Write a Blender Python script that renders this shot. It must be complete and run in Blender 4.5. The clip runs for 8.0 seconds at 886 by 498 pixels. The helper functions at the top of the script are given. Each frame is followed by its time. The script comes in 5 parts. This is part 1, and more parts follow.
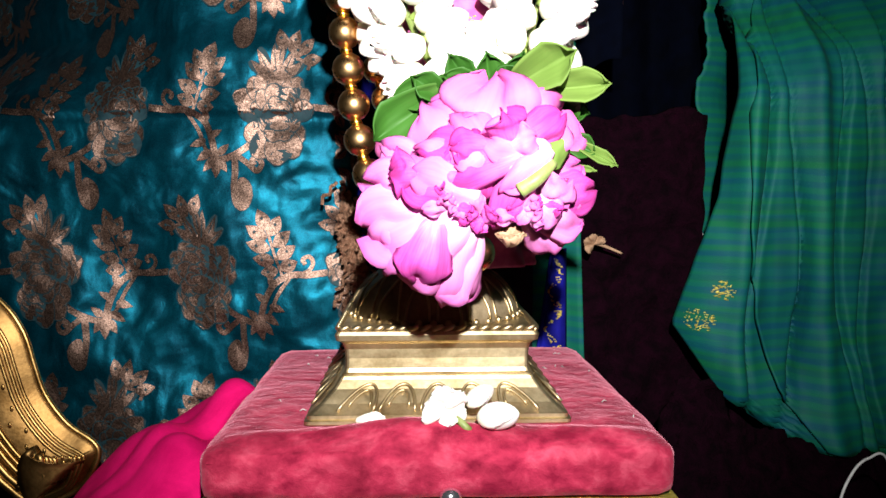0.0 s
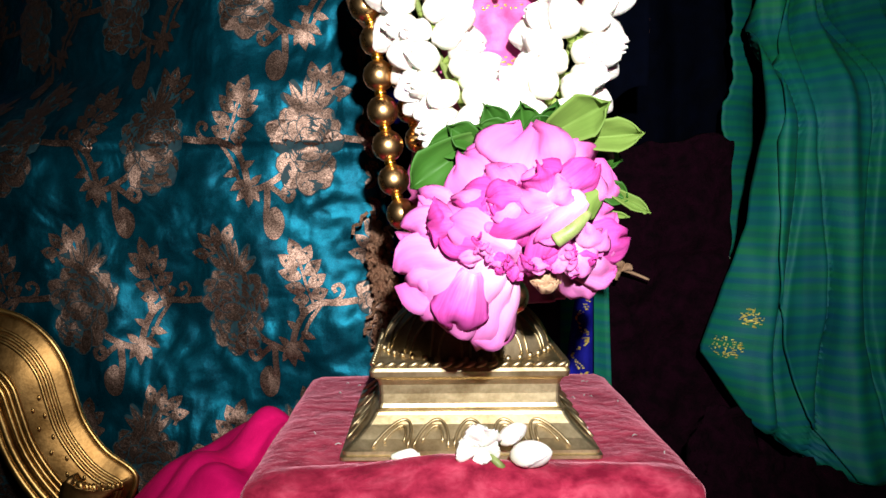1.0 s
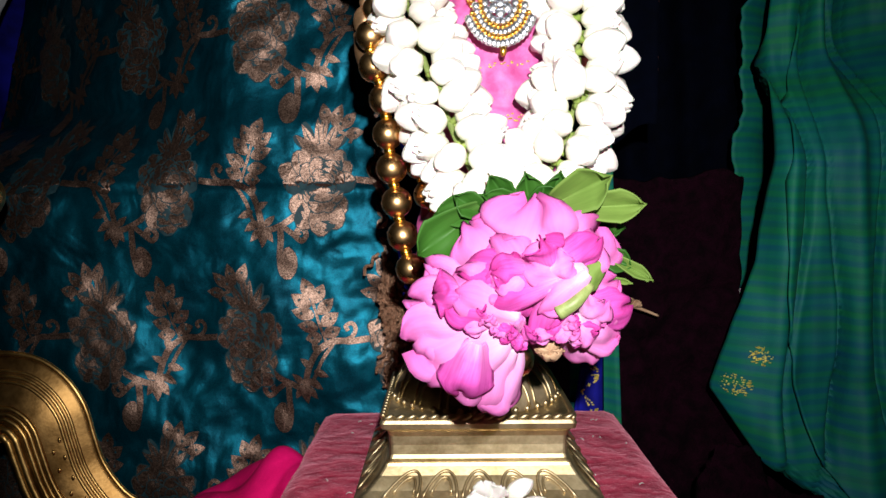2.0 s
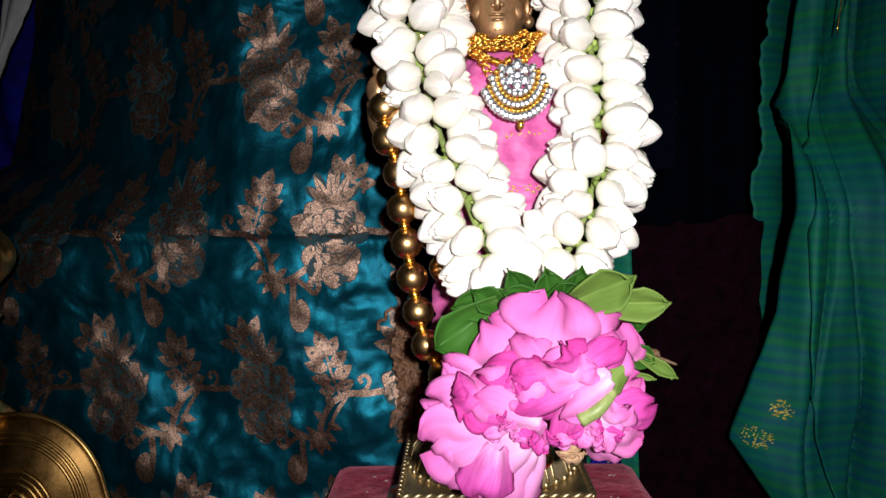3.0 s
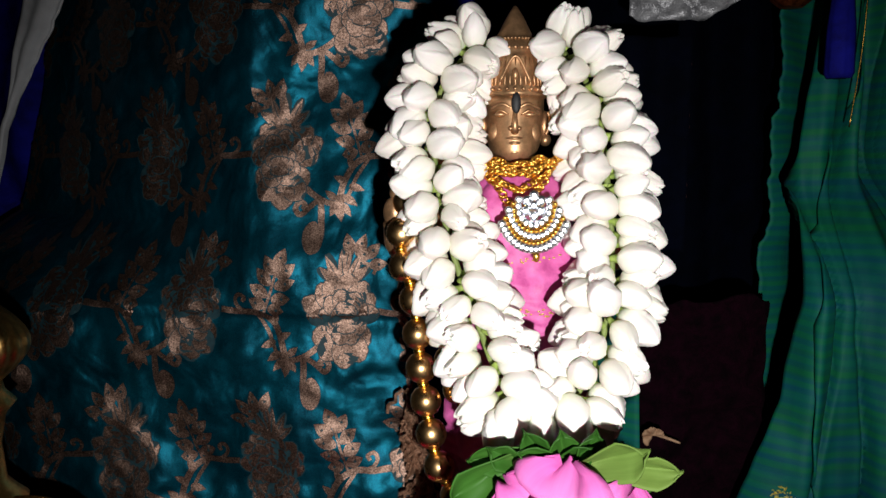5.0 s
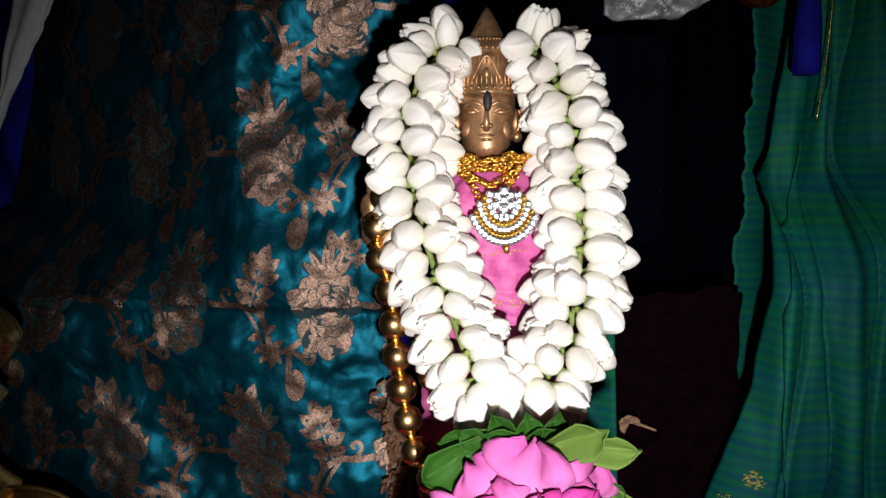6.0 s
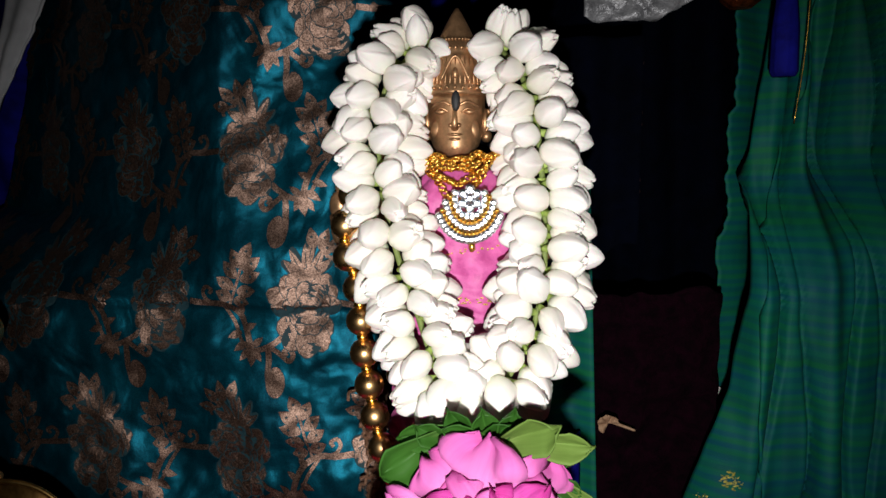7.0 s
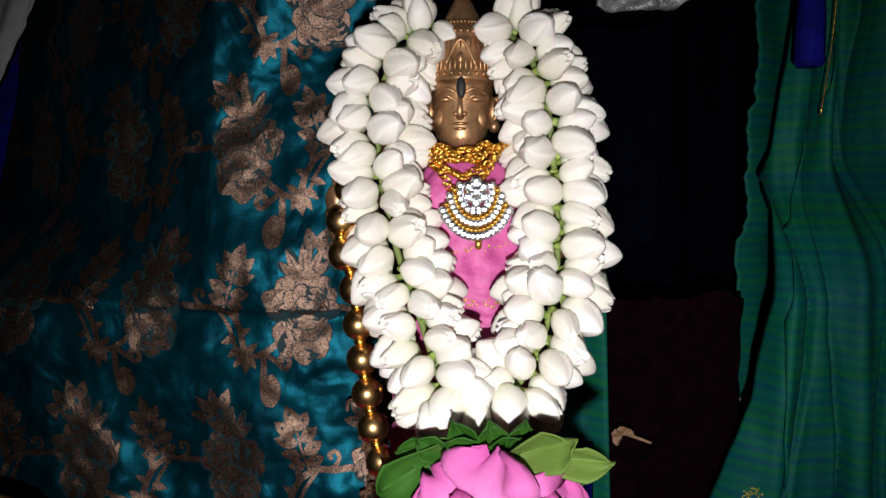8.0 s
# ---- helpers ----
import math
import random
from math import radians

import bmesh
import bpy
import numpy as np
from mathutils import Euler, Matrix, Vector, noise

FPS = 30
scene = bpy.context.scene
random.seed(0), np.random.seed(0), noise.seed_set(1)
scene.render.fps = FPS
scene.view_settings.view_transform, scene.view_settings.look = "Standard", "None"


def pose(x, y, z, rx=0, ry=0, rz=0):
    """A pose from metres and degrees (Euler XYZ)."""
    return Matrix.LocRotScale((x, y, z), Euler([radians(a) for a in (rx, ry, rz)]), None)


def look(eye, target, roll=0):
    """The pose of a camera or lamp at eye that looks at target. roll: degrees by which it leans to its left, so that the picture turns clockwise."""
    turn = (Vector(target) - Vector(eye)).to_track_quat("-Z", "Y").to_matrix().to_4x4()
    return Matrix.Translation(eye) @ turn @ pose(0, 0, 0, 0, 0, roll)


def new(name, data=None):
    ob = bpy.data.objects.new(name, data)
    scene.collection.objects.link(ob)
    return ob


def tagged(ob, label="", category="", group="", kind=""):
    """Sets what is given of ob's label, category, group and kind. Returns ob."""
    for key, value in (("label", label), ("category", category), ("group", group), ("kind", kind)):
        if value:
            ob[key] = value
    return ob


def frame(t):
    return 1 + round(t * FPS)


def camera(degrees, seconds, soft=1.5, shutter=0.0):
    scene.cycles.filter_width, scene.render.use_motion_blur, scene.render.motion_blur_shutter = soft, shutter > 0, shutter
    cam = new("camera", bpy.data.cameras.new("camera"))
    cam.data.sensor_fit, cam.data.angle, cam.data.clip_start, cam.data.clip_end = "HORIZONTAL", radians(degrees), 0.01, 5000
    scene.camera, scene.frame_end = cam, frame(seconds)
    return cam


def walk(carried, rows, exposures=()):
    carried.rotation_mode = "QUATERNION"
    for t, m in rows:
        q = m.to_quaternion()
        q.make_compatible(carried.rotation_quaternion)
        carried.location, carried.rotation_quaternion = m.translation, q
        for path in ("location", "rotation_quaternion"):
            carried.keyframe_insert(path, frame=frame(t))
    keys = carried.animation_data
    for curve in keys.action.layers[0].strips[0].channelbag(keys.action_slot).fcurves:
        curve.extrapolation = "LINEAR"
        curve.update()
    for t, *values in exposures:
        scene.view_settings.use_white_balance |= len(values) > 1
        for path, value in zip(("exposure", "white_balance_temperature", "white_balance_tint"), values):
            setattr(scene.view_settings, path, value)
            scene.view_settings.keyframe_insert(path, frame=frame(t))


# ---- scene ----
cam = camera(60.2, 8.0)
METRES, EYE, TILT, LEAN, TURN = 0.2, 0.16, -4.5, 0.0, 0.0
ROWS = [
    (0.0, 0.0, 0.0, 0.0, -0.0, 0.0, 0.0),
    (0.5, -0.0151, 0.0008, 0.031, 0.62, 0.06, 0.11),
    (1.0, -0.0253, -0.0256, 0.0633, 1.42, 0.31, 0.08),
    (1.5, -0.0069, -0.0568, 0.115, 2.02, 0.57, 0.12),
    (3.0, -0.0218, -0.0227, 0.3264, 3.35, -0.3, 0.53),
    (3.5, -0.0323, -0.0183, 0.4532, 2.52, -0.02, 0.25),
    (4.0, -0.0525, -0.0415, 0.5366, 3.69, -0.95, -0.35),
    (4.5, -0.0601, -0.0315, 0.6092, 3.39, -1.71, -0.61),
    (6.0, -0.0065, -0.0918, 0.6021, 2.95, -2.27, -0.1),
    (6.5, 0.0283, -0.1306, 0.6063, 3.77, -1.8, -0.19),
    (7.0, 0.0783, -0.1018, 0.594, 3.66, -2.08, -0.37),
    (7.5, 0.0791, -0.0752, 0.559, 4.07, -2.39, -0.11),
    (8.0, 0.0758, 0.0107, 0.5683, 4.16, -1.38, -0.42),
]
walk(cam, [(t, pose(0, 0, EYE, TILT, LEAN, TURN) @ pose(METRES * x, METRES * y, METRES * z, 90 + pitch, roll, yaw)) for t, x, y, z, yaw, pitch, roll in ROWS], exposures=[(0.0, 0.75), (1.0, 0.42), (1.7, 0.17), (3.0, -0.3), (4.0, -0.36), (6.0, -0.46), (7.0, -0.54), (8.0, -0.72)])

# ---- light: one small phone torch beside the lens, in a dim closed room ----
world = bpy.data.worlds.new("dim_room")
scene.world = world
world.use_nodes = True
world.node_tree.nodes["Background"].inputs["Color"].default_value = (0.5, 0.6, 1.0, 1)
world.node_tree.nodes["Background"].inputs["Strength"].default_value = 0.004
torch_data = bpy.data.lights.new("torch", "SPOT")
torch_data.energy, torch_data.spot_size, torch_data.spot_blend = 9.4, radians(78), 1.0
torch_data.shadow_soft_size, torch_data.color = 0.004, (0.99, 0.975, 0.955)
torch = new("torch", torch_data)
torch.matrix_world = look((0.016, -0.045, 0.241), (0.000, 0.32, 0.200))


# ---- materials ----
def nodes_of(name):
    m = bpy.data.materials.new(name)
    m.use_nodes = True
    t = m.node_tree
    return m, t, t.nodes["Principled BSDF"]


def link(t, a, b):
    t.links.new(a, b)


def noise_node(t, scale, detail=4, rough=0.6, stretch=(1, 1, 1), dist=0.0):
    c = t.nodes.new("ShaderNodeTexCoord")
    mp = t.nodes.new("ShaderNodeMapping")
    mp.inputs["Scale"].default_value = stretch
    n = t.nodes.new("ShaderNodeTexNoise")
    n.inputs["Scale"].default_value, n.inputs["Detail"].default_value = scale, detail
    n.inputs["Roughness"].default_value, n.inputs["Distortion"].default_value = rough, dist
    link(t, c.outputs["Object"], mp.inputs["Vector"])
    link(t, mp.outputs["Vector"], n.inputs["Vector"])
    return n.outputs["Fac"]


def ramp(t, fac, stops):
    r = t.nodes.new("ShaderNodeValToRGB")
    els = r.color_ramp.elements
    els[0].position, els[0].color = stops[0][0], (*stops[0][1], 1)
    els[1].position, els[1].color = stops[-1][0], (*stops[-1][1], 1)
    for p, c in stops[1:-1]:
        e = els.new(p)
        e.color = (*c, 1)
    link(t, fac, r.inputs["Fac"])
    return r.outputs["Color"]


def mixed(t, fac, a, b, mode="MIX"):
    m = t.nodes.new("ShaderNodeMix")
    m.data_type, m.blend_type = "RGBA", mode
    if isinstance(fac, float):
        m.inputs[0].default_value = fac
    else:
        link(t, fac, m.inputs[0])
    for sock, v in ((m.inputs[6], a), (m.inputs[7], b)):
        if isinstance(v, tuple):
            sock.default_value = (*v, 1)
        else:
            link(t, v, sock)
    return m.outputs[2]


def bumped(t, bsdf, pairs):
    last = None
    for fac, strength, dist in pairs:
        b = t.nodes.new("ShaderNodeBump")
        b.inputs["Strength"].default_value, b.inputs["Distance"].default_value = strength, dist
        link(t, fac, b.inputs["Height"])
        if last:
            link(t, last, b.inputs["Normal"])
        last = b.outputs["Normal"]
    link(t, last, bsdf.inputs["Normal"])


def plain(name, dark, light, rough, metal=0.0, scale=120, fine=900, bump=0.3, depth=0.0006, sheen=0.0, stretch=(1, 1, 1), spread=(0.35, 0.68), spec=0.5):
    """A surface with stains at one scale and grain at another."""
    m, t, b = nodes_of(name)
    n1, n2 = noise_node(t, scale, stretch=stretch, dist=0.3), noise_node(t, fine, 2, stretch=stretch)
    col = ramp(t, n1, [(spread[0], dark), (spread[1], light)])
    col = mixed(t, 0.25, col, ramp(t, n2, [(0.3, dark), (0.7, light)]))
    link(t, col, b.inputs["Base Color"])
    r = t.nodes.new("ShaderNodeMapRange")
    r.inputs["To Min"].default_value, r.inputs["To Max"].default_value = max(0.02, rough - 0.1), min(1, rough + 0.12)
    link(t, n1, r.inputs["Value"])
    link(t, r.outputs["Result"], b.inputs["Roughness"])
    b.inputs["Metallic"].default_value = metal
    b.inputs["Specular IOR Level"].default_value = spec
    if sheen:
        b.inputs["Sheen Weight"].default_value, b.inputs["Sheen Roughness"].default_value = sheen, 0.35
        b.inputs["Sheen Tint"].default_value = (*light, 1)
    bumped(t, b, [(n1, bump, depth), (n2, bump, depth * 0.3)])
    return m


def petal_material(name, root, tip, rough=0.5, trans=0.25, streak=0.5, low=(0.88, 0.72, 0.80), spec=0.2, edge=(0.95, 0.95, 0.95)):
    """Colour runs along the petal by its own length coordinate, with fine veins."""
    m, t, b = nodes_of(name)
    uv = t.nodes.new("ShaderNodeUVMap")
    sep = t.nodes.new("ShaderNodeSeparateXYZ")
    link(t, uv.outputs["UV"], sep.inputs["Vector"])
    col = ramp(t, sep.outputs["Y"], [(0.0, root), (0.30, tuple(0.75 * c + 0.25 * d for c, d in zip(tip, root))), (0.62, tip), (1.0, tuple(c * d for c, d in zip(tip, edge)))])
    mp = t.nodes.new("ShaderNodeMapping")
    mp.inputs["Scale"].default_value = (26, 2.2, 1)
    link(t, uv.outputs["UV"], mp.inputs["Vector"])
    v = t.nodes.new("ShaderNodeTexNoise")
    v.inputs["Scale"].default_value, v.inputs["Detail"].default_value = 1.0, 3
    link(t, mp.outputs["Vector"], v.inputs["Vector"])
    info = t.nodes.new("ShaderNodeObjectInfo")
    var = ramp(t, info.outputs["Random"], [(0.0, low), (1.0, (1.0, 1.0, 1.0))])
    vein = ramp(t, v.outputs["Fac"], [(0.3, tuple(1 - streak * (1 - c) for c in tip)), (0.6, (1, 1, 1))])
    col = mixed(t, 1.0, col, vein, "MULTIPLY")
    col = mixed(t, 1.0, col, var, "MULTIPLY")
    link(t, col, b.inputs["Base Color"])
    b.inputs["Roughness"].default_value, b.inputs["Specular IOR Level"].default_value = rough, spec
    b.inputs["Subsurface Weight"].default_value = trans
    b.inputs["Subsurface Radius"].default_value = (0.004, 0.002, 0.003)
    b.inputs["Subsurface Scale"].default_value = 0.5
    bumped(t, b, [(v.outputs["Fac"], 0.2 * streak + 0.03, 0.0004)])
    return m


BRASS = plain("brass", (0.38, 0.28, 0.14), (0.74, 0.61, 0.38), 0.44, 1.0, 60, 700, 0.35, 0.0004)
PATINA = plain("patinated_brass", (0.17, 0.12, 0.065), (0.40, 0.31, 0.19), 0.55, 0.55, 80, 700, 0.35, 0.0004)
IDOL = plain("copper_brass", (0.26, 0.15, 0.075), (0.66, 0.37, 0.19), 0.40, 0.8, 120, 900, 0.25, 0.0004)
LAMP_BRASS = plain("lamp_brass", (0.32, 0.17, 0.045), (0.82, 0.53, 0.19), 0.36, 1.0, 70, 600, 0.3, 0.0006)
# lamp brass again, with the recess's dark reflection put into its colour
LAMP_REFLECT = plain("brass_dark_reflection", (0.13, 0.065, 0.018), (0.40, 0.23, 0.08), 0.42, 1.0, 70, 600, 0.3, 0.0006)
RED_COPPER = plain("red_copper", (0.05, 0.008, 0.003), (0.55, 0.13, 0.04), 0.4, 0.9, 260, 1500, 0.8, 0.001)
GOLD = plain("gold", (0.75, 0.38, 0.06), (0.95, 0.58, 0.12), 0.25, 1.0, 300, 2000, 0.2, 0.0002)
BEAD = plain("bead_gold", (0.58, 0.33, 0.13), (0.82, 0.53, 0.24), 0.28, 1.0, 200, 1500, 0.12, 0.0002)
STONE = plain("clear_stone", (0.72, 0.75, 0.82), (0.95, 0.96, 1.0), 0.14, 0.95, 500, 3000, 0.2, 0.0002)
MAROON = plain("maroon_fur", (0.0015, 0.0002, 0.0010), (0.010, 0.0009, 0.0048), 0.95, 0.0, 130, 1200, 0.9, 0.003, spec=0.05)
MAGENTA = plain("magenta_cotton", (0.62, 0.002, 0.11), (0.92, 0.008, 0.18), 0.85, 0.0, 60, 2400, 0.25, 0.0004, 0.0, spec=0.1)
PINK_SILK = plain("pink_silk", (0.50, 0.07, 0.26), (0.74, 0.16, 0.44), 0.55, 0.0, 200, 3000, 0.4, 0.0005, 0.3)
COPPER_ZARI = plain("copper_zari", (0.045, 0.026, 0.019), (0.66, 0.43, 0.33), 0.44, 0.95, 1300, 3600, 0.9, 0.00022, spread=(0.42, 0.78))
OUTLINE = plain("outline_thread", (0.002, 0.02, 0.03), (0.01, 0.05, 0.06), 0.7, 0.0, 300, 2500, 0.5, 0.0005)
GOLD_ZARI = plain("gold_zari", (0.62, 0.46, 0.05), (1.0, 0.82, 0.20), 0.35, 0.7, 500, 3000, 1.0, 0.001)
BROWN_ZARI = plain("brown_zari", (0.22, 0.10, 0.05), (0.80, 0.46, 0.30), 0.5, 0.7, 330, 2200, 1.0, 0.004)
BLUE = plain("royal_blue_cloth", (0.004, 0.004, 0.10), (0.010, 0.012, 0.32), 0.8, 0.0, 60, 2000, 0.3, 0.0005, spec=0.1)
# near black, as it also fills the unlit gap behind the velvet
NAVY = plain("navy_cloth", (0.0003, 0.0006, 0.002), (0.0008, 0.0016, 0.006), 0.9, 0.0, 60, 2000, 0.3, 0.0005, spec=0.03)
SLATE = plain("slate_cloth", (0.010, 0.013, 0.019), (0.024, 0.030, 0.042), 0.9, 0.0, 60, 2000, 0.3, 0.0005, spec=0.05)
RUST = plain("rust_thread", (0.02, 0.004, 0.003), (0.07, 0.018, 0.01), 0.8, 0.0, 300, 2500, 0.5, 0.0005)
GREY = plain("grey_white_cloth", (0.55, 0.56, 0.58), (0.74, 0.75, 0.77), 0.9, 0.0, 60, 2000, 0.4, 0.0006)
LACE = plain("silver_foil", (0.12, 0.12, 0.13), (0.52, 0.52, 0.54), 0.35, 0.3, 90, 900, 0.8, 0.002)
BLACK = plain("black_paste", (0.004, 0.004, 0.005), (0.012, 0.012, 0.014), 0.6, 0.0, 400, 2000, 0.3, 0.0002)
STEM = plain("green_stem", (0.15, 0.20, 0.05), (0.27, 0.32, 0.11), 0.5, 0.0, 300, 2000, 0.3, 0.0003)
LIME = plain("lime_calyx", (0.26, 0.38, 0.07), (0.48, 0.60, 0.16), 0.6, 0.0, 300, 2000, 0.3, 0.0003)
THREAD = plain("white_thread", (0.6, 0.6, 0.58), (0.85, 0.85, 0.82), 0.8, 0.0, 400, 3000, 0.4, 0.0003)
DRY = plain("dry_tan", (0.25, 0.13, 0.07), (0.52, 0.33, 0.2), 0.8, 0.0, 250, 1500, 0.5, 0.0006)
WOOD = plain("dark_wood", (0.06, 0.03, 0.015), (0.14, 0.075, 0.04), 0.5, 0.0, 30, 300, 0.3, 0.001, 0, (1, 8, 1))
WALL = plain("wall_paint", (0.10, 0.09, 0.085), (0.14, 0.13, 0.12), 0.9, 0.0, 4, 60, 0.2, 0.002)
ROSE = petal_material("rose_petal", (0.86, 0.53, 0.77), (0.66, 0.225, 0.51), 0.8, 0.06, 0.16, edge=(0.88, 0.52, 0.76))
ROSE_DEEP = petal_material("rose_petal_deep", (0.78, 0.32, 0.62), (0.54, 0.075, 0.36), 0.8, 0.12, 0.35, edge=(0.85, 0.5, 0.7))
LEAF = petal_material("rose_leaf", (0.06, 0.13, 0.025), (0.034, 0.112, 0.014), 0.55, 0.0, 0.12, (0.6, 0.7, 0.6))
LEAF_PALE = petal_material("rose_leaf_pale", (0.17, 0.23, 0.06), (0.13, 0.205, 0.04), 0.65, 0.0, 0.12, (0.8, 0.85, 0.8))
JASMINE = petal_material("jasmine_petal", (0.78, 0.80, 0.60), (0.86, 0.815, 0.79), 0.5, 0.25, 0.14, (0.92, 0.90, 0.85), 0.3)


def crushed_velvet():
    m, t, b = nodes_of("crushed_velvet")
    big, crush, pile = noise_node(t, 34, 3, 0.6, (0.8, 1, 1.2), 0.5), noise_node(t, 120, 4, 0.6, (0.8, 1, 1.0), 0.2), noise_node(t, 1800, 2)
    col = ramp(t, crush, [(0.34, (0.24, 0.008, 0.034)), (0.52, (0.44, 0.028, 0.072)), (0.68, (0.62, 0.075, 0.135))])
    col = mixed(t, 1.0, col, ramp(t, big, [(0.32, (0.55, 0.45, 0.5)), (0.6, (1, 1, 1))]), "MULTIPLY")
    link(t, col, b.inputs["Base Color"])
    b.inputs["Roughness"].default_value, b.inputs["Specular IOR Level"].default_value = 0.8, 0.1
    b.inputs["Sheen Weight"].default_value, b.inputs["Sheen Roughness"].default_value = 0.45, 0.35
    b.inputs["Sheen Tint"].default_value = (0.9, 0.35, 0.45, 1)
    bumped(t, b, [(big, 0.6, 0.004), (crush, 0.6, 0.0016), (pile, 0.5, 0.0004)])
    return m


VELVET = crushed_velvet()


def teal_silk():
    m, t, b = nodes_of("teal_silk")
    big, mid_n, weave = noise_node(t, 24, 3, 0.55, (1, 1, 0.8), 0.4), noise_node(t, 60, 3, 0.55, (1, 1, 0.85), 0.2), noise_node(t, 1700, 2)
    col = ramp(t, mid_n, [(0.3, (0.0, 0.032, 0.056)), (0.7, (0.0, 0.112, 0.172))])
    col = mixed(t, 0.3, col, ramp(t, weave, [(0.35, (0.0, 0.045, 0.075)), (0.65, (0.001, 0.19, 0.28))]))
    link(t, col, b.inputs["Base Color"])
    b.inputs["Metallic"].default_value, b.inputs["Roughness"].default_value = 0.85, 0.45
    bumped(t, b, [(big, 0.9, 0.007), (mid_n, 0.5, 0.0020), (weave, 0.4, 0.0004)])
    return m


TEAL = teal_silk()


def shot_silk():
    m, t, b = nodes_of("green_shot_silk")
    band = noise_node(t, 10, 3, 0.6, (0.6, 0.6, 14))
    warp = noise_node(t, 900, 2, 0.5, (0.25, 0.25, 4))
    wide = noise_node(t, 14, 3, 0.6, (2.2, 2.2, 0.5))
    col = ramp(t, band, [(0.40, (0.0, 0.092, 0.115)), (0.50, (0.0, 0.115, 0.084)), (0.62, (0.002, 0.126, 0.045))])
    c = t.nodes.new("ShaderNodeTexCoord")
    stripes = t.nodes.new("ShaderNodeTexWave")
    stripes.bands_direction = "Z"
    for key, value in (("Scale", 50), ("Distortion", 4.0), ("Detail", 2), ("Detail Scale", 0.35)):
        stripes.inputs[key].default_value = value
    link(t, c.outputs["Object"], stripes.inputs["Vector"])
    col = mixed(t, 0.42, col, ramp(t, stripes.outputs["Fac"], [(0.25, (0.0, 0.080, 0.100)), (0.75, (0.002, 0.150, 0.060))]))
    col = mixed(t, 1.0, col, ramp(t, wide, [(0.32, (0.6, 0.7, 0.95)), (0.55, (1, 1, 1))]), "MULTIPLY")
    link(t, col, b.inputs["Base Color"])
    b.inputs["Roughness"].default_value = 0.68
    b.inputs["Metallic"].default_value = 0.12
    b.inputs["Specular IOR Level"].default_value = 0.25
    bumped(t, b, [(warp, 0.3, 0.0004), (wide, 0.4, 0.003)])
    return m


GREEN = shot_silk()


# ---- helpers for things ----
BASES = {}


def thing(name, loc, label, category, group="", kind=""):
    ob = new(name)
    ob.empty_display_size = 0.01
    ob.location = loc
    BASES[ob.name] = Matrix.Translation(loc)
    return tagged(ob, label, category, group, kind)


def to_mesh(name, bm, material, smooth=True):
    me = bpy.data.meshes.new(name)
    bmesh.ops.recalc_face_normals(bm, faces=bm.faces)
    bm.to_mesh(me)
    bm.free()
    for m in material if isinstance(material, (list, tuple)) else [material]:
        me.materials.append(m)
    if smooth:
        me.shade_smooth()
    return me


def attach(ob, parent, m=None):
    """ob at the world pose m, as a part of parent."""
    ob.parent = parent
    here = BASES.get(parent.name, Matrix.Identity(4))
    ob.matrix_parent_inverse = here.inverted()
    ob.matrix_basis = m or Matrix.Identity(4)
    BASES[ob.name] = m or Matrix.Identity(4)
    return ob


def part(name, bm, material, parent, label="", m=None, smooth=True):
    return tagged(attach(new(name, to_mesh(name, bm, material, smooth)), parent, m), label)


def part_of(name, mesh, parent, m, label=""):
    return tagged(attach(new(name, mesh), parent, m), label)


def single(name, bm, material, label, category, group="", kind="", smooth=True):
    return tagged(new(name, to_mesh(name, bm, material, smooth)), label, category, group, kind)


def sheet(bm, fn, nu, nv, thick=0.0, slot=0):
    """A grid over u, v in 0..1; with thick, a closed slab grown along the normals."""
    layer = bm.loops.layers.uv.verify()
    pts = [[Vector(fn(i / nu, j / nv)) for i in range(nu + 1)] for j in range(nv + 1)]

    def normal(i, j):
        a = pts[j][min(i + 1, nu)] - pts[j][max(i - 1, 0)]
        b = pts[min(j + 1, nv)][i] - pts[max(j - 1, 0)][i]
        n = a.cross(b)
        return n.normalized() if n.length > 1e-12 else Vector((0, -1, 0))

    def face(vs, uvs):
        try:
            f = bm.faces.new(vs)
        except ValueError:
            return
        f.material_index = slot
        for lp, q in zip(f.loops, uvs):
            lp[layer].uv = q

    front = [[bm.verts.new(p) for p in row] for row in pts]
    back = [[bm.verts.new(pts[j][i] + normal(i, j) * thick) for i in range(nu + 1)] for j in range(nv + 1)] if thick else None
    for j in range(nv):
        for i in range(nu):
            q = [(a / nu, b / nv) for a, b in ((i, j), (i + 1, j), (i + 1, j + 1), (i, j + 1))]
            face([front[j][i], front[j][i + 1], front[j + 1][i + 1], front[j + 1][i]], q)
            if back:
                face([back[j][i], back[j + 1][i], back[j + 1][i + 1], back[j][i + 1]], [q[0], q[3], q[2], q[1]])
    if back:
        ring = [(i, 0) for i in range(nu)] + [(nu, j) for j in range(nv)] + [(i, nv) for i in range(nu, 0, -1)] + [(0, j) for j in range(nv, 0, -1)]
        for (a, b), (c, d) in zip(ring, ring[1:] + ring[:1]):
            face([front[b][a], back[b][a], back[d][c], front[d][c]], [(a / nu, b / nv)] * 2 + [(c / nu, d / nv)] * 2)
    return bm


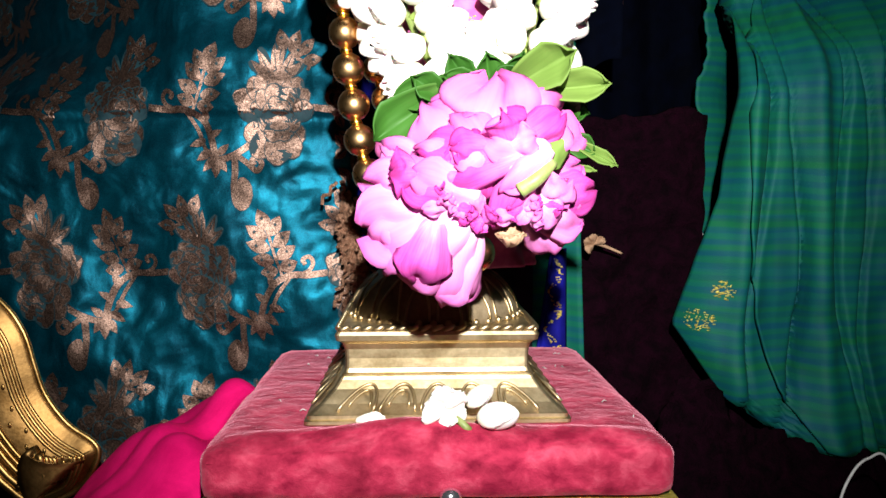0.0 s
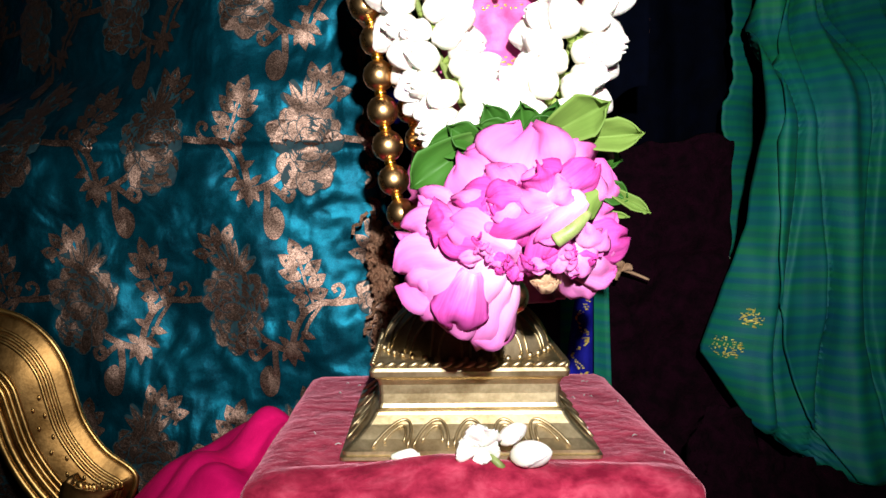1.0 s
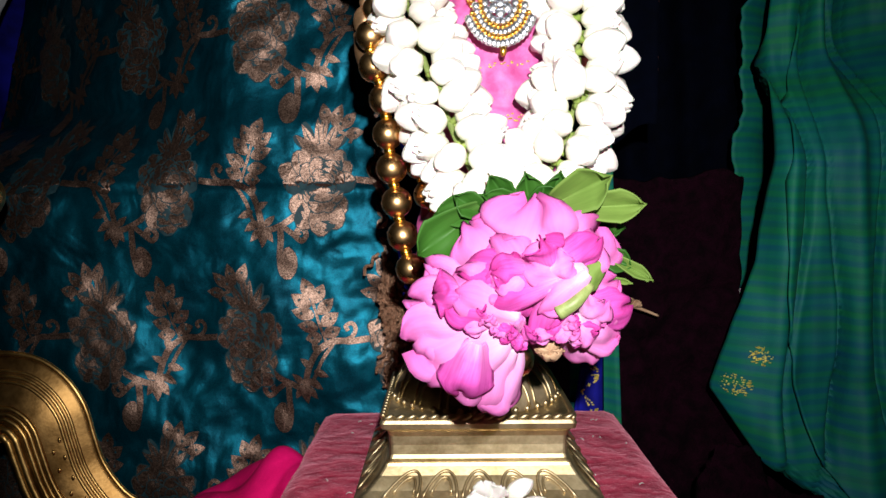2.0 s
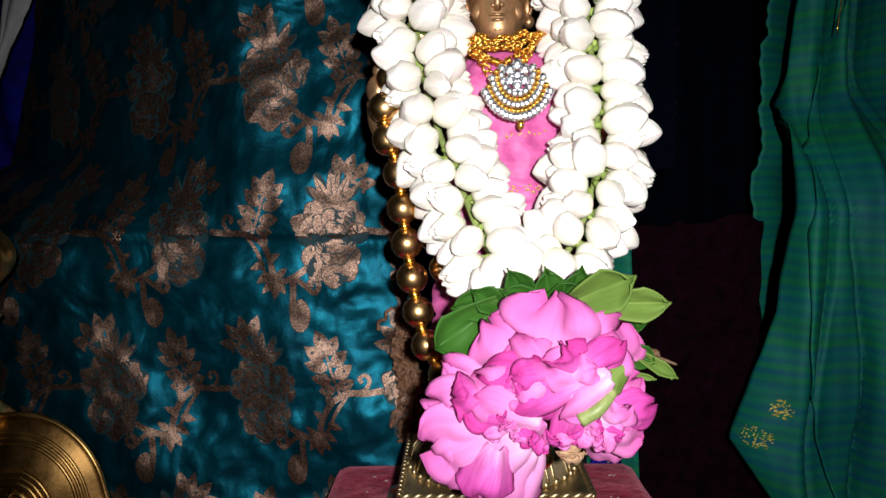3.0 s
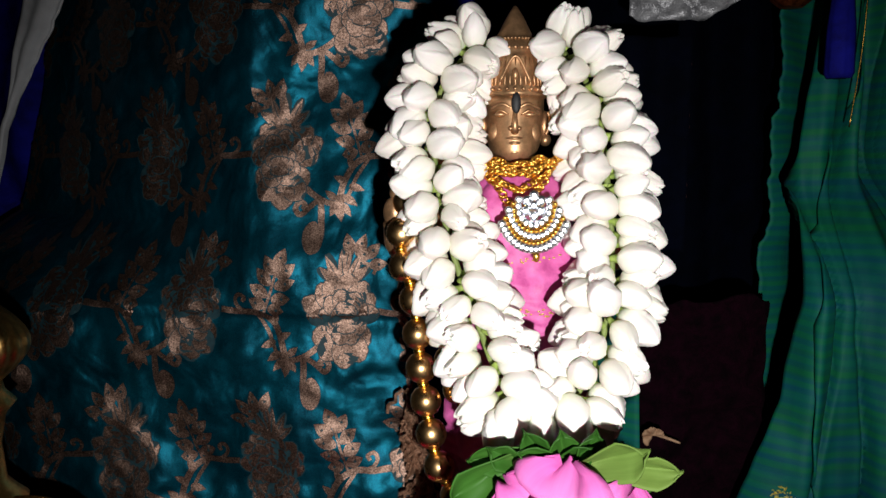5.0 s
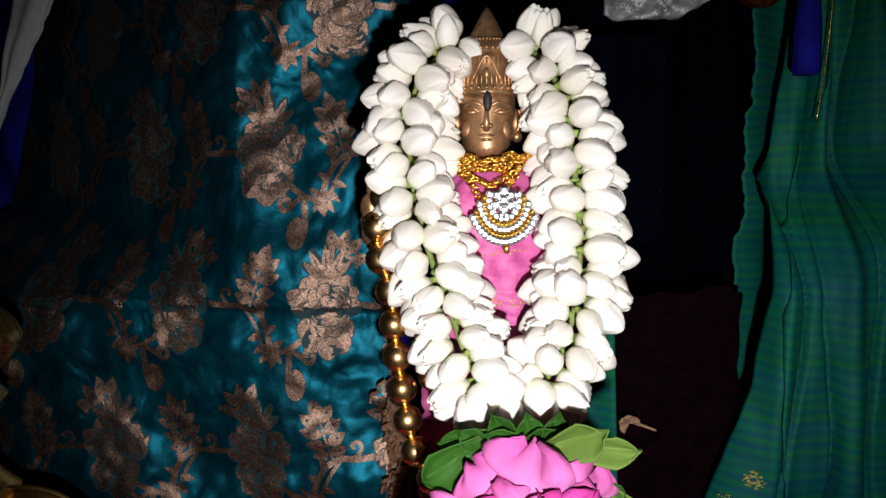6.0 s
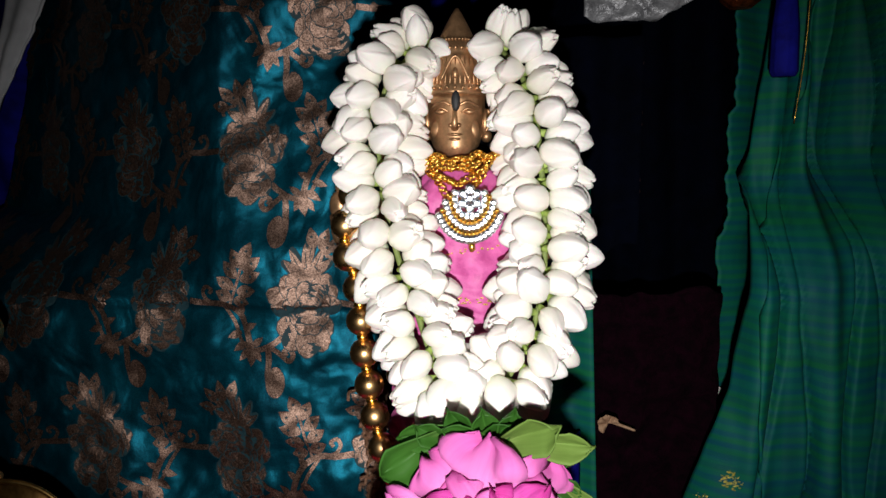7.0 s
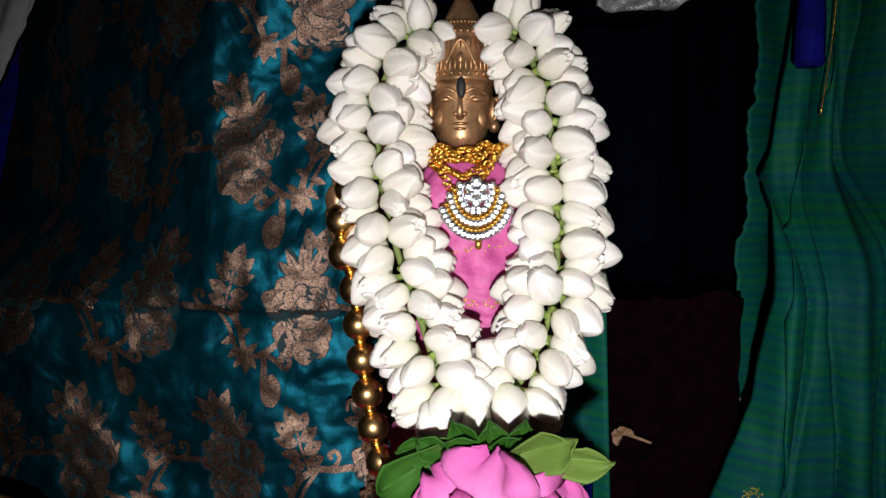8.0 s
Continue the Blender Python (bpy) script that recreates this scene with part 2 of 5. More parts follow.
def lathe(bm, rows, seg=24, m=None, wave=None, slot=0):
    """rows of (radius, z); wave(angle, k) scales the radius."""
    m = m or Matrix.Identity(4)
    layer = bm.loops.layers.uv.verify()
    rings = []
    for k, (r, z) in enumerate(rows):
        ring = []
        for i in range(seg):
            a = 2 * math.pi * i / seg
            q = r * (wave(a, k / (len(rows) - 1)) if wave else 1)
            ring.append(bm.verts.new(m @ Vector((q * math.cos(a), q * math.sin(a), z))))
        rings.append(ring)
    n = len(rows) - 1
    for k in range(n):
        for i in range(seg):
            f = bm.faces.new((rings[k][i], rings[k][(i + 1) % seg], rings[k + 1][(i + 1) % seg], rings[k + 1][i]))
            f.material_index = slot
            for lp, q in zip(f.loops, ((i / seg, k / n), ((i + 1) / seg, k / n), ((i + 1) / seg, (k + 1) / n), (i / seg, (k + 1) / n))):
                lp[layer].uv = q
    for ring in (rings[0], rings[-1]):
        bm.faces.new(ring).material_index = slot
    return bm


def smooth_line(points, steps):
    """Catmull-Rom through the points."""
    p = [Vector(q) for q in points]
    p = [2 * p[0] - p[1]] + p + [2 * p[-1] - p[-2]]
    out = []
    for i in range(1, len(p) - 2):
        for k in range(steps):
            t = k / steps
            a, b, c, d = p[i - 1:i + 3]
            out.append(0.5 * (2 * b + (c - a) * t + (2 * a - 5 * b + 4 * c - d) * t * t + (3 * b - a - 3 * c + d) * t ** 3))
    return out + [p[-2]]


def tube(bm, line, radius, seg=8, slot=0):
    """radius: a number, or a function of 0..1 along the line."""
    rings, side = [], Vector((0.13, 0.31, 0.94))
    for k, p in enumerate(line):
        d = (line[min(k + 1, len(line) - 1)] - line[max(k - 1, 0)]).normalized()
        u = side - d * side.dot(d)
        u = u.normalized() if u.length > 1e-4 else d.orthogonal().normalized()
        w, side = d.cross(u), u
        r = radius(k / (len(line) - 1)) if callable(radius) else radius
        rings.append([bm.verts.new(p + r * (math.cos(2 * math.pi * i / seg) * u + math.sin(2 * math.pi * i / seg) * w)) for i in range(seg)])
    for a, b in zip(rings, rings[1:]):
        for i in range(seg):
            bm.faces.new((a[i], a[(i + 1) % seg], b[(i + 1) % seg], b[i])).material_index = slot
    bm.faces.new(rings[0]).material_index = slot
    bm.faces.new(rings[-1]).material_index = slot
    return bm


def ball(bm, c, rx, ry=None, rz=None, seg=14, slot=0, turn=None):
    ry, rz = ry or rx, rz or rx
    m = Matrix.Translation(c) @ (turn or Matrix.Identity(4)) @ Matrix.Diagonal((rx, ry, rz, 1))
    made = bmesh.ops.create_uvsphere(bm, u_segments=seg, v_segments=max(6, seg * 2 // 3), radius=1, matrix=m)
    for v in made["verts"]:
        for f in v.link_faces:
            f.material_index = slot
    return bm


def slab(bm, cx, cy, cz, sx, sy, sz, yaw=0, bevel=0.0, slot=0):
    m = pose(cx, cy, cz, 0, 0, yaw) @ Matrix.Diagonal((sx, sy, sz, 1))
    made = bmesh.ops.create_cube(bm, size=1, matrix=m)
    if bevel:
        edges = list({e for v in made["verts"] for e in v.link_edges})
        bmesh.ops.bevel(bm, geom=edges, offset=bevel, segments=3, affect="EDGES", profile=0.5)
    return bm


def wob(x, y, z, s=1.0, seed=0.0):
    return noise.noise(Vector((x * s + seed, y * s + seed * 1.7, z * s - seed)))


# ---- structure: the room round the altar ----
def room_panel(name, c, s, label):
    bm = bmesh.new()
    slab(bm, *c, *s)
    single(name, bm, WALL, label, "wall" if "wall" in name else name, kind="structure", smooth=False)


room_panel("wall_north", (0, 0.75, 0.5), (3.2, 0.1, 2.5), "plain dark painted wall behind the altar")
room_panel("wall_south", (0, -2.05, 0.5), (3.2, 0.1, 2.5), "plain dark painted room wall")
room_panel("wall_west", (-1.65, -0.65, 0.5), (0.1, 2.7, 2.5), "plain dark painted room wall")
room_panel("wall_east", (1.65, -0.65, 0.5), (0.1, 2.7, 2.5), "plain dark painted room wall")
room_panel("floor", (0, -0.65, -0.80), (3.2, 2.7, 0.1), "plain dark room floor")
room_panel("ceiling", (0, -0.65, 1.80), (3.2, 2.7, 0.1), "plain dark room ceiling")

table = thing("altar_table", (0, 0.35, -0.75), "dark wooden altar table under a maroon cover", "table")
bm = bmesh.new()
slab(bm, 0, 0.38, -0.022, 0.9, 0.5, 0.03, 0, 0.004)
part("tabletop", bm, WOOD, table, smooth=False)
for sx in (-0.42, 0.42):
    for sy in (0.16, 0.60):
        bm = bmesh.new()
        slab(bm, sx, sy, -0.3935, 0.04, 0.04, 0.713, 0, 0.003)
        part("leg", bm, WOOD, table, smooth=False)


def cover_at(u, v):
    x, y = -0.44 + 0.88 * u, 0.13 + 0.42 * v
    h = 0.004 + 0.006 * (wob(x, y, 0, 28) + 0.5) + 0.004 * wob(x, y, 0, 90, 3)
    edge = max(0, (x - 0.10) / 0.05) if y > 0.3 else 0
    h += 0.012 * min(1, edge) * math.exp(-((y - 0.375) / 0.022) ** 2) * (1 + 0.7 * wob(x, 0, 0, 55, 2))
    return x, y, max(h, 0.0005) - 0.006


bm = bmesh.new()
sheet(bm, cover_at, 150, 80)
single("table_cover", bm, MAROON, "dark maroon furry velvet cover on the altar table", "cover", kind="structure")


def curtain_at(u, v):
    x = -0.02 + 0.172 * u
    z = -0.004 + (0.210 + 0.012 * wob(x, 0, 0, 30, 2) + 0.005 * wob(x, 0, 0, 90, 4)) * v
    return x, 0.443 + 0.008 * wob(x, 0, z * 0.35, 26, 5) + 0.006 * wob(x, 1, z, 70, 1) + 0.02 * (1 - v) ** 6 * -1, z


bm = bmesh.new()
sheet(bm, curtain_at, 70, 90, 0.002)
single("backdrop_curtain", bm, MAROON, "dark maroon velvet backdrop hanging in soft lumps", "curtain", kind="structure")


def blue_at(u, v):
    x, z = -0.46 + 0.48 * u, -0.003 + 0.50 * v
    return x, 0.60 + 0.010 * math.sin(x * 90 + 2 * wob(x, 0, z, 8)) + 0.006 * wob(x, 0, z, 20), z


# added dark sheet: its near-black colour stands in for the unlit void here
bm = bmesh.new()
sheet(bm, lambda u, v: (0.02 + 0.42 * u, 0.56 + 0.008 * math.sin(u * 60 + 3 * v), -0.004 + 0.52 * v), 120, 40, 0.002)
single("dark_gap_sheet", bm, NAVY, "near-black navy sheet added for the unlit gap behind the maroon velvet", "curtain", kind="structure")
bm = bmesh.new()
sheet(bm, blue_at, 120, 60, 0.002)
single("blue_curtain", bm, BLUE, "royal blue cloth hanging behind the altar drapes", "curtain", kind="structure")


def white_at(u, v):
    z = 0.255 + 0.21 * v
    a = -0.324 - 0.22 * (0.399 - z)
    b = -0.291 - 0.54 * max(0.0, 0.40 - z) + 0.05 * max(0.0, z - 0.40) + 0.004 * wob(0, 0, z, 110, 3) + 0.003 * wob(0, 0, z, 300, 6)
    x = a + max(0.001, b - a) * u
    return x, 0.520 + 0.004 * math.sin(u * 9) * u + 0.004 * wob(x, 0, z, 30), z


# ---- teal brocade drape ----
def cloth_y(x, z):
    y = 0.402 + max(0.0, z - 0.21) * 0.17
    up = min(1.0, max(0.0, (z - 0.195) / 0.05))
    y += up * max(0.0, -0.14 - x) * 0.55
    y += max(0.0, -0.170 - x) * 0.12
    y += 0.0085 * wob(x + 0.4 * z, 0, z * 0.6, 15, 2) + 0.0042 * wob(x - 0.3 * z, 0, z, 38, 4) + 0.0014 * wob(x, 0, z, 110, 7)
    y -= 0.0012 * math.exp(-((z - 0.2025) / 0.0045) ** 2)
    y += (0.22 * (x + 0.083) - 0.40 * (z - 0.357)) * math.exp(-((x + 0.083) / 0.036) ** 2 - ((z - 0.357) / 0.032) ** 2)
    y += (0.17 * (x + 0.052) + 0.19 * (z - 0.117)) * math.exp(-((x + 0.052) / 0.026) ** 2 - ((z - 0.117) / 0.026) ** 2)
    if z < 0.2:
        y += 0.0026 * math.exp(-(0.2 - z) / 0.022) * min(1.0, (0.2 - z) / 0.002)
    return y


def cloth_right(z):
    return -0.038 - 0.07 * max(0.0, z - 0.11) + 0.003 * wob(0, 0, z, 60, 9) + 0.035 * min(1.0, max(0.0, (z - 0.325) / 0.02))


def cloth_left(z):
    return -0.375 + 0.26 * max(0.0, z - 0.18)


def cloth_top(x):
    return min(0.47, 0.362 + 0.37 * max(0.0, -0.022 - x)) + 0.0015 * wob(x, 0, 0, 90, 2)


def off_cloth(v):
    return v.co.x > cloth_right(v.co.z) - 0.001 or v.co.z < 0 or v.co.z > cloth_top(v.co.x) - 0.003 or v.co.x < cloth_left(v.co.z)


def cloth_at(u, v):
    z = -0.004 + 0.474 * v
    a, b = cloth_left(z), cloth_right(z)
    x = a + (b - a) * u
    z = -0.004 + (cloth_top(x) + 0.004) * v
    return x, cloth_y(x, z), z


teal = thing("brocade_drape", (-0.18, 0.402, 0), "teal silk brocade drape with woven copper flowers", "drape")
bm = bmesh.new()
sheet(bm, cloth_at, 150, 200, -0.0012)
part("cloth", bm, TEAL, teal)


def leaf_flat(bm, x, z, ang, length, width, lift=0.0012, point=1.0, vein=True):
    """A woven leaf that lies on the drape."""
    n, c, s = 7, math.cos(ang), math.sin(ang)
    rows = []
    for k in range(n + 1):
        u = k / n
        w = width * math.sin(math.pi * min(1, u * 0.94 + 0.06) ** point) * 0.5
        rows.append([(x + u * length * c - q * w * s, z + u * length * s + q * w * c) for q in (-1, -0.12, 0.12, 1)])
    vs = [[bm.verts.new((px, cloth_y(px, pz) - lift, pz)) for px, pz in r] for r in rows]
    for a, b in zip(vs, vs[1:]):
        for i in ((0, 2) if vein else (0, 1, 2)):
            bm.faces.new((a[i], a[i + 1], b[i + 1], b[i]))


def vine_flat(bm, pts, width, lift=0.0008):
    line = smooth_line([(p[0], 0, p[1]) for p in pts], 7)
    prev = None
    for k, p in enumerate(line):
        d = line[min(k + 1, len(line) - 1)] - line[max(k - 1, 0)]
        n = Vector((-d.z, 0, d.x)).normalized() * width * 0.5
        row = [bm.verts.new((q.x, cloth_y(q.x, q.z) - lift, q.z)) for q in (p - n, p + n)]
        if prev:
            bm.faces.new((prev[0], prev[1], row[1], row[0]))
        prev = row


UNIT = 0.00018  # one step of the woven pattern


def lobe(bm, x, z, ang, length, width, lift, grow=0.0):
    """A rounded woven petal on the drape; grow widens it all round."""
    n, c, s = 7, math.cos(ang), math.sin(ang)
    rows = []
    for k in range(n + 1):
        u = k / n
        w = width * (0.30 + 0.70 * math.sin(math.pi * 0.5 * min(1, u / 0.62))) * (1 if u < 0.62 else math.sqrt(max(0.0, 1 - ((u - 0.62) / 0.39) ** 2))) * 0.5 + grow
        d = u * (length + grow)
        rows.append([(x + d * c - q * w * s, z + d * s + q * w * c) for q in (-1, 0, 1)])
    vs = [[bm.verts.new((px, cloth_y(px, pz) - lift, pz)) for px, pz in r] for r in rows]
    for a, b in zip(vs, vs[1:]):
        for i in (0, 1):
            bm.faces.new((a[i], a[i + 1], b[i + 1], b[i]))


def motif(kits, x, z, side, rng):
    """One repeat of the brocade: bloom, sprout, dotted sprig, branch, scroll and paisley; side mirrors it."""
    bm, dark = kits[0]

    def at(p):
        return x + side * UNIT * p[0], z + UNIT * p[1]

    def way(deg):
        a = math.radians(deg + rng.uniform(-4, 4))
        return a if side > 0 else math.pi - a

    def vine(pts, w, lift=0.0012):
        vine_flat(bm, [at(p) for p in pts], w * UNIT, lift)

    def dotted(px, pz, deg, l, w, lift=0.0014):
        a, (qx, qz) = way(deg), at((px, pz))
        leaf_flat(bm, qx, qz, a, l * UNIT, w * UNIT, lift, 0.9, False)
        cx, cz = qx + 0.55 * l * UNIT * math.cos(a), qz + 0.55 * l * UNIT * math.sin(a)
        leaf_flat(dark, cx - 0.0008, cz, 0.0, 0.0016, 0.0016, lift + 0.0007, 1.0, False)

    # full bloom: petals laid over one another from the outside in, each edged with dark thread
    petals = [(-10, 5, a, l, 62) for a, l in ((172, 100), (150, 124), (127, 128), (104, 122), (80, 128), (57, 122), (33, 122), (8, 104))]
    petals += [(-8, -25, a, l, 70) for a, l in ((205, 92), (332, 92), (238, 112), (270, 118), (302, 112))]
    petals += [(0, 0, a, l, 54) for a, l in ((160, 76), (128, 88), (96, 92), (64, 88), (30, 78), (215, 66), (250, 76), (290, 78), (325, 66))]
    petals += [(0, -5, a, l, 38) for a, l in ((140, 50), (100, 58), (60, 54), (15, 44), (190, 42))]
    for k, (px, pz, a, l, w) in enumerate(petals):
        lift = 0.0012 + 0.00006 * k
        a, l = way(a), l * UNIT * rng.uniform(0.94, 1.06)
        lobe(dark, *at((px, pz)), a, l, w * UNIT, lift - 0.00003, 0.0004)
        lobe(bm, *at((px, pz)), a, l, w * UNIT, lift)
    for tool, r, lift in ((dark, 31, 0.0030), (bm, 28, 0.0031)):
        for a in (0, 180):
            lobe(tool, *at((0, -14)), math.radians(a + 90), r * UNIT, 1.9 * r * UNIT, lift)
    # feathered sprout above the bloom
    bm, dark = kits[1]
    for px, pz, a, l, w in ((-8, 95, 92, 112, 26), (-16, 100, 114, 100, 26), (2, 100, 68, 104, 26), (-22, 100, 136, 78, 24), (10, 100, 44, 84, 24), (-18, 120, 150, 52, 20), (8, 120, 26, 62, 22), (-4, 130, 82, 100, 22)):
        qx, qz = at((px, pz))
        lobe(dark, qx, qz, way(a), l * UNIT, w * UNIT, 0.0012, 0.0003)
        leaf_flat(bm, qx, qz, way(a), l * UNIT, w * UNIT, 0.0015, 0.85)
    vine([(40, 168), (66, 160), (84, 146), (80, 132)], 10)
    # dotted leaves that crown the sprout
    for px, pz, a, l in ((14, 190, 104, 58), (30, 186, 70, 62), (54, 178, 42, 58), (66, 158, 8, 52), (38, 170, 52, 40)):
        dotted(px, pz, a, l * 1.12, 36)
    bm, dark = kits[2]
    # branch to the node, and the dotted sprig that rises from it
    vine([(95, 24), (150, 18), (205, 16), (250, -10), (278, -60), (292, -110), (296, -132)], 19)
    vine([(205, 10), (238, -40), (262, -92), (290, -128)], 11)
    vine([(228, 18), (246, 70), (262, 120), (272, 152)], 8)
    for px, pz, a, l in ((270, 148, 72, 60), (272, 122, 36, 62), (262, 92, 18, 62), (250, 56, 8, 56), (262, 132, 118, 58), (250, 100, 132, 60), (240, 66, 142, 58), (232, 34, 158, 50), (240, 30, 350, 46)):
        dotted(px, pz, a, l * 1.1, 40)
    vine([(176, 18), (150, 30), (138, 52), (150, 70), (168, 62), (160, 48)], 12)
    for px, pz, a, l, w in ((250, -20, 60, 44, 22), (270, -62, 30, 46, 22), (262, -70, 200, 48, 24), (280, -100, 215, 52, 26), (296, -120, 262, 60, 30), (300, -122, 300, 46, 24), (286, -122, 232, 50, 24), (300, -112, 40, 44, 22)):
        leaf_flat(bm, *at((px, pz)), way(a), l * UNIT, w * UNIT, 0.0014, 0.8, False)
    # stalk to the neighbouring bloom, with its spiral and hanging paisley
    vine([(296, -128), (335, -118), (372, -98), (410, -66)], 18)
    vine([(352, -112), (380, -134), (408, -158), (424, -140), (412, -120), (396, -130), (404, -142)], 16)
    vine([(348, -112), (346, -160), (344, -210), (352, -252), (372, -262), (388, -236), (386, -204), (366, -186), (362, -214)], 19)
    leaf_flat(bm, *at((370, -196)), way(268), 70 * UNIT, 40 * UNIT, 0.0013, 0.8, False)


def stitch(bm):
    """Adds sliver faces that join the woven patches of one figure into one mesh."""
    bm.verts.ensure_lookup_table()
    seen, groups = set(), []
    for v in bm.verts:
        if v in seen:
            continue
        stack, group = [v], []
        seen.add(v)
        while stack:
            p = stack.pop()
            group.append(p)
            for e in p.link_edges:
                q = e.other_vert(p)
                if q not in seen:
                    seen.add(q)
                    stack.append(q)
        groups.append(group)
    tied = list(groups[0]) if groups else []
    for group in groups[1:]:
        far = np.array([p.co for p in tied])
        near = np.array([p.co for p in group])
        gap = ((near[:, None] - far[None]) ** 2).sum(2)
        a, b = np.unravel_index(gap.argmin(), gap.shape)
        bm.faces.new((group[a], tied[b], bm.verts.new(group[a].co + Vector((0.0002, 0.0001, 0.0002)))))
        tied += group


rng = random.Random(4)
for row in range(-1, 5):
    for col in range(-1, 5):
        mx = -0.2135 - 0.0852 + 0.0852 * col + (0.0405 if row % 2 else 0.0) + 0.003 * row
        mz = 0.112 + 0.0870 * row - 0.0012 * row * row
        if cloth_left(mz) - 0.02 < mx < cloth_right(mz) + 0.06 and -0.02 < mz < 0.47:
            kits = [(bmesh.new(), bmesh.new()) for _ in range(3)]
            motif(kits, mx, mz, 1 if row % 2 else -1, rng)
            for piece, (bm, dark) in zip(("woven_bloom", "woven_sprout", "woven_branch"), kits):
                for tool in (bm, dark):
                    bmesh.ops.delete(tool, geom=[v for v in tool.verts if off_cloth(v)], context="VERTS")
                    stitch(tool)
                if bm.faces:
                    woven = part(piece, bm, COPPER_ZARI, teal, "copper metallic thread", smooth=False)
                    if dark.faces:
                        part("outline_thread", dark, OUTLINE, woven, "dark outline thread")


bm = bmesh.new()
edge_rng = random.Random(31)
for k in range(46):
    z = 0.085 + 0.24 * k / 45
    x = cloth_right(z) - edge_rng.uniform(0.004, 0.013)
    leaf_flat(bm, x, z, radians(edge_rng.uniform(20, 150)), edge_rng.uniform(0.006, 0.011), edge_rng.uniform(0.004, 0.006), 0.0016)
drop = [v for v in bm.verts if v.co.x > cloth_right(v.co.z)]
bmesh.ops.delete(bm, geom=drop, context="VERTS")
part("woven_edge", bm, COPPER_ZARI, teal, "copper thread leaves along the selvedge", smooth=False)
strands = []
for k in range(5):
    bm = bmesh.new()
    q = random.Random(70 + k)
    pts, p = [], Vector((0, 0, 0))
    for j in range(9):
        pts.append(p.copy())
        p += Vector((0.0016 * math.sin(j * 1.9 + k), -0.0012 * math.cos(j * 1.7 + k), -0.0017)) + Vector((q.uniform(-8e-4, 8e-4), q.uniform(-8e-4, 8e-4), 0))
    tube(bm, smooth_line(pts, 3), 0.0009, 6)
    strands.append(to_mesh("fringe_strand", bm, BROWN_ZARI))
for k in range(110):
    z = edge_rng.uniform(0.088, 0.166)
    part_of("fringe_strand", strands[k % 5], teal, pose(cloth_right(z) - 0.005 + edge_rng.uniform(-0.007, 0.005), 0.390 - edge_rng.uniform(0, 0.006), z, edge_rng.uniform(-30, 30), edge_rng.uniform(-40, 40), edge_rng.uniform(0, 360)))

white = single("white_drape", sheet(bmesh.new(), white_at, 16, 40, 0.0015), GREY, "greyish white cloth hanging beside the brocade", "drape")

# lumpy furry ruffle of the table cover along the hem of the green drape
def ruffle_at(u, v):
    x = 0.112 + 0.23 * u
    pts = ((0.11, 0.030), (0.125, 0.064), (0.138, 0.062), (0.150, 0.044), (0.170, 0.034), (0.190, 0.027), (0.22, 0.022), (0.35, 0.024))
    top = next(za + (zb - za) * (x - xa) / (xb - xa) for (xa, za), (xb, zb) in zip(pts, pts[1:]) if xa <= x <= xb)
    top += 0.005 * wob(x, 0, 0, 95, 3) + 0.003 * wob(x, 0, 0, 260, 5)
    z = -0.004 + (top + 0.004) * v
    return x, 0.350 + 0.040 * v ** 0.6 + 0.007 * wob(x, 0, z, 60, 4) + 0.003 * wob(x, 2, z, 170, 4), z


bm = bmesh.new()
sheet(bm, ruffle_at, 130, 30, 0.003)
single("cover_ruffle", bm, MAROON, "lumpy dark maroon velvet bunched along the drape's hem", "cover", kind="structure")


# ---- green shot-silk drape ----
def green_left(z):
    pts = ((0.018, 0.26), (0.024, 0.188), (0.05, 0.150), (0.087, 0.126), (0.13, 0.1385), (0.155, 0.1470), (0.20, 0.1540), (0.24, 0.1600), (0.29, 0.1665), (0.345, 0.1745), (0.42, 0.184))
    for (za, xa), (zb, xb) in zip(pts, pts[1:]):
        if z <= zb:
            return xa + (xb - xa) * (z - za) / (zb - za)
    return pts[-1][1]


def green_at(u, v):
    z = 0.0185 + 0.40 * v
    a = green_left(z)
    x = a + (0.34 - a) * u
    s = (x - 0.175) / (0.055 + 0.10 * max(0.0, 0.40 - z))
    ridge = lambda q, h, w: math.exp(-((s - q) / w) ** 2) * h
    fold = 0.020 * wob(s * 1.9, 0, z * 2.2, 1, 6) + 0.006 * wob(s * 5.5, 0, z * 5, 1, 2) * (1 - 0.4 * math.exp(-((z - 0.13) / 0.07) ** 2))
    fold -= ridge(-0.22, 0.006, 0.07) + ridge(0.28, 0.008, 0.10) + ridge(0.95, 0.007, 0.09)
    fold += sum(0.010 * math.exp(-((s - q + 0.06 * math.sin(30 * z + 9 * q)) / 0.022) ** 2) * (0.4 + 0.6 * math.sin(11 * z + 7 * q) ** 2) for q in (-0.12, 0.12, 0.45, 0.62, 0.85, 1.1))
    fold += 0.006 * wob(x + 0.8 * z, 0, 0.3 * z - x, 26, 8) * math.exp(-(z / 0.12) ** 2)
    back = min(1.0, max(0.0, (z - 0.205 - 0.35 * max(0.0, x - 0.17)) / 0.07))
    back = back * back * (3 - 2 * back)
    y = 0.404 + 0.050 * back + fold * (1 + 1.1 * back) + 0.002 * wob(x, 0, z, 60, 3) + 0.008 * max(0, 1 - u * 14) ** 2 - 0.010 * math.exp(-((z - 0.02) / 0.03) ** 2)
    return x, y, z


green = thing("green_drape", (0.24, 0.402, 0.018), "green and blue shot silk drape hanging in loose pleats", "drape")
bm = bmesh.new()
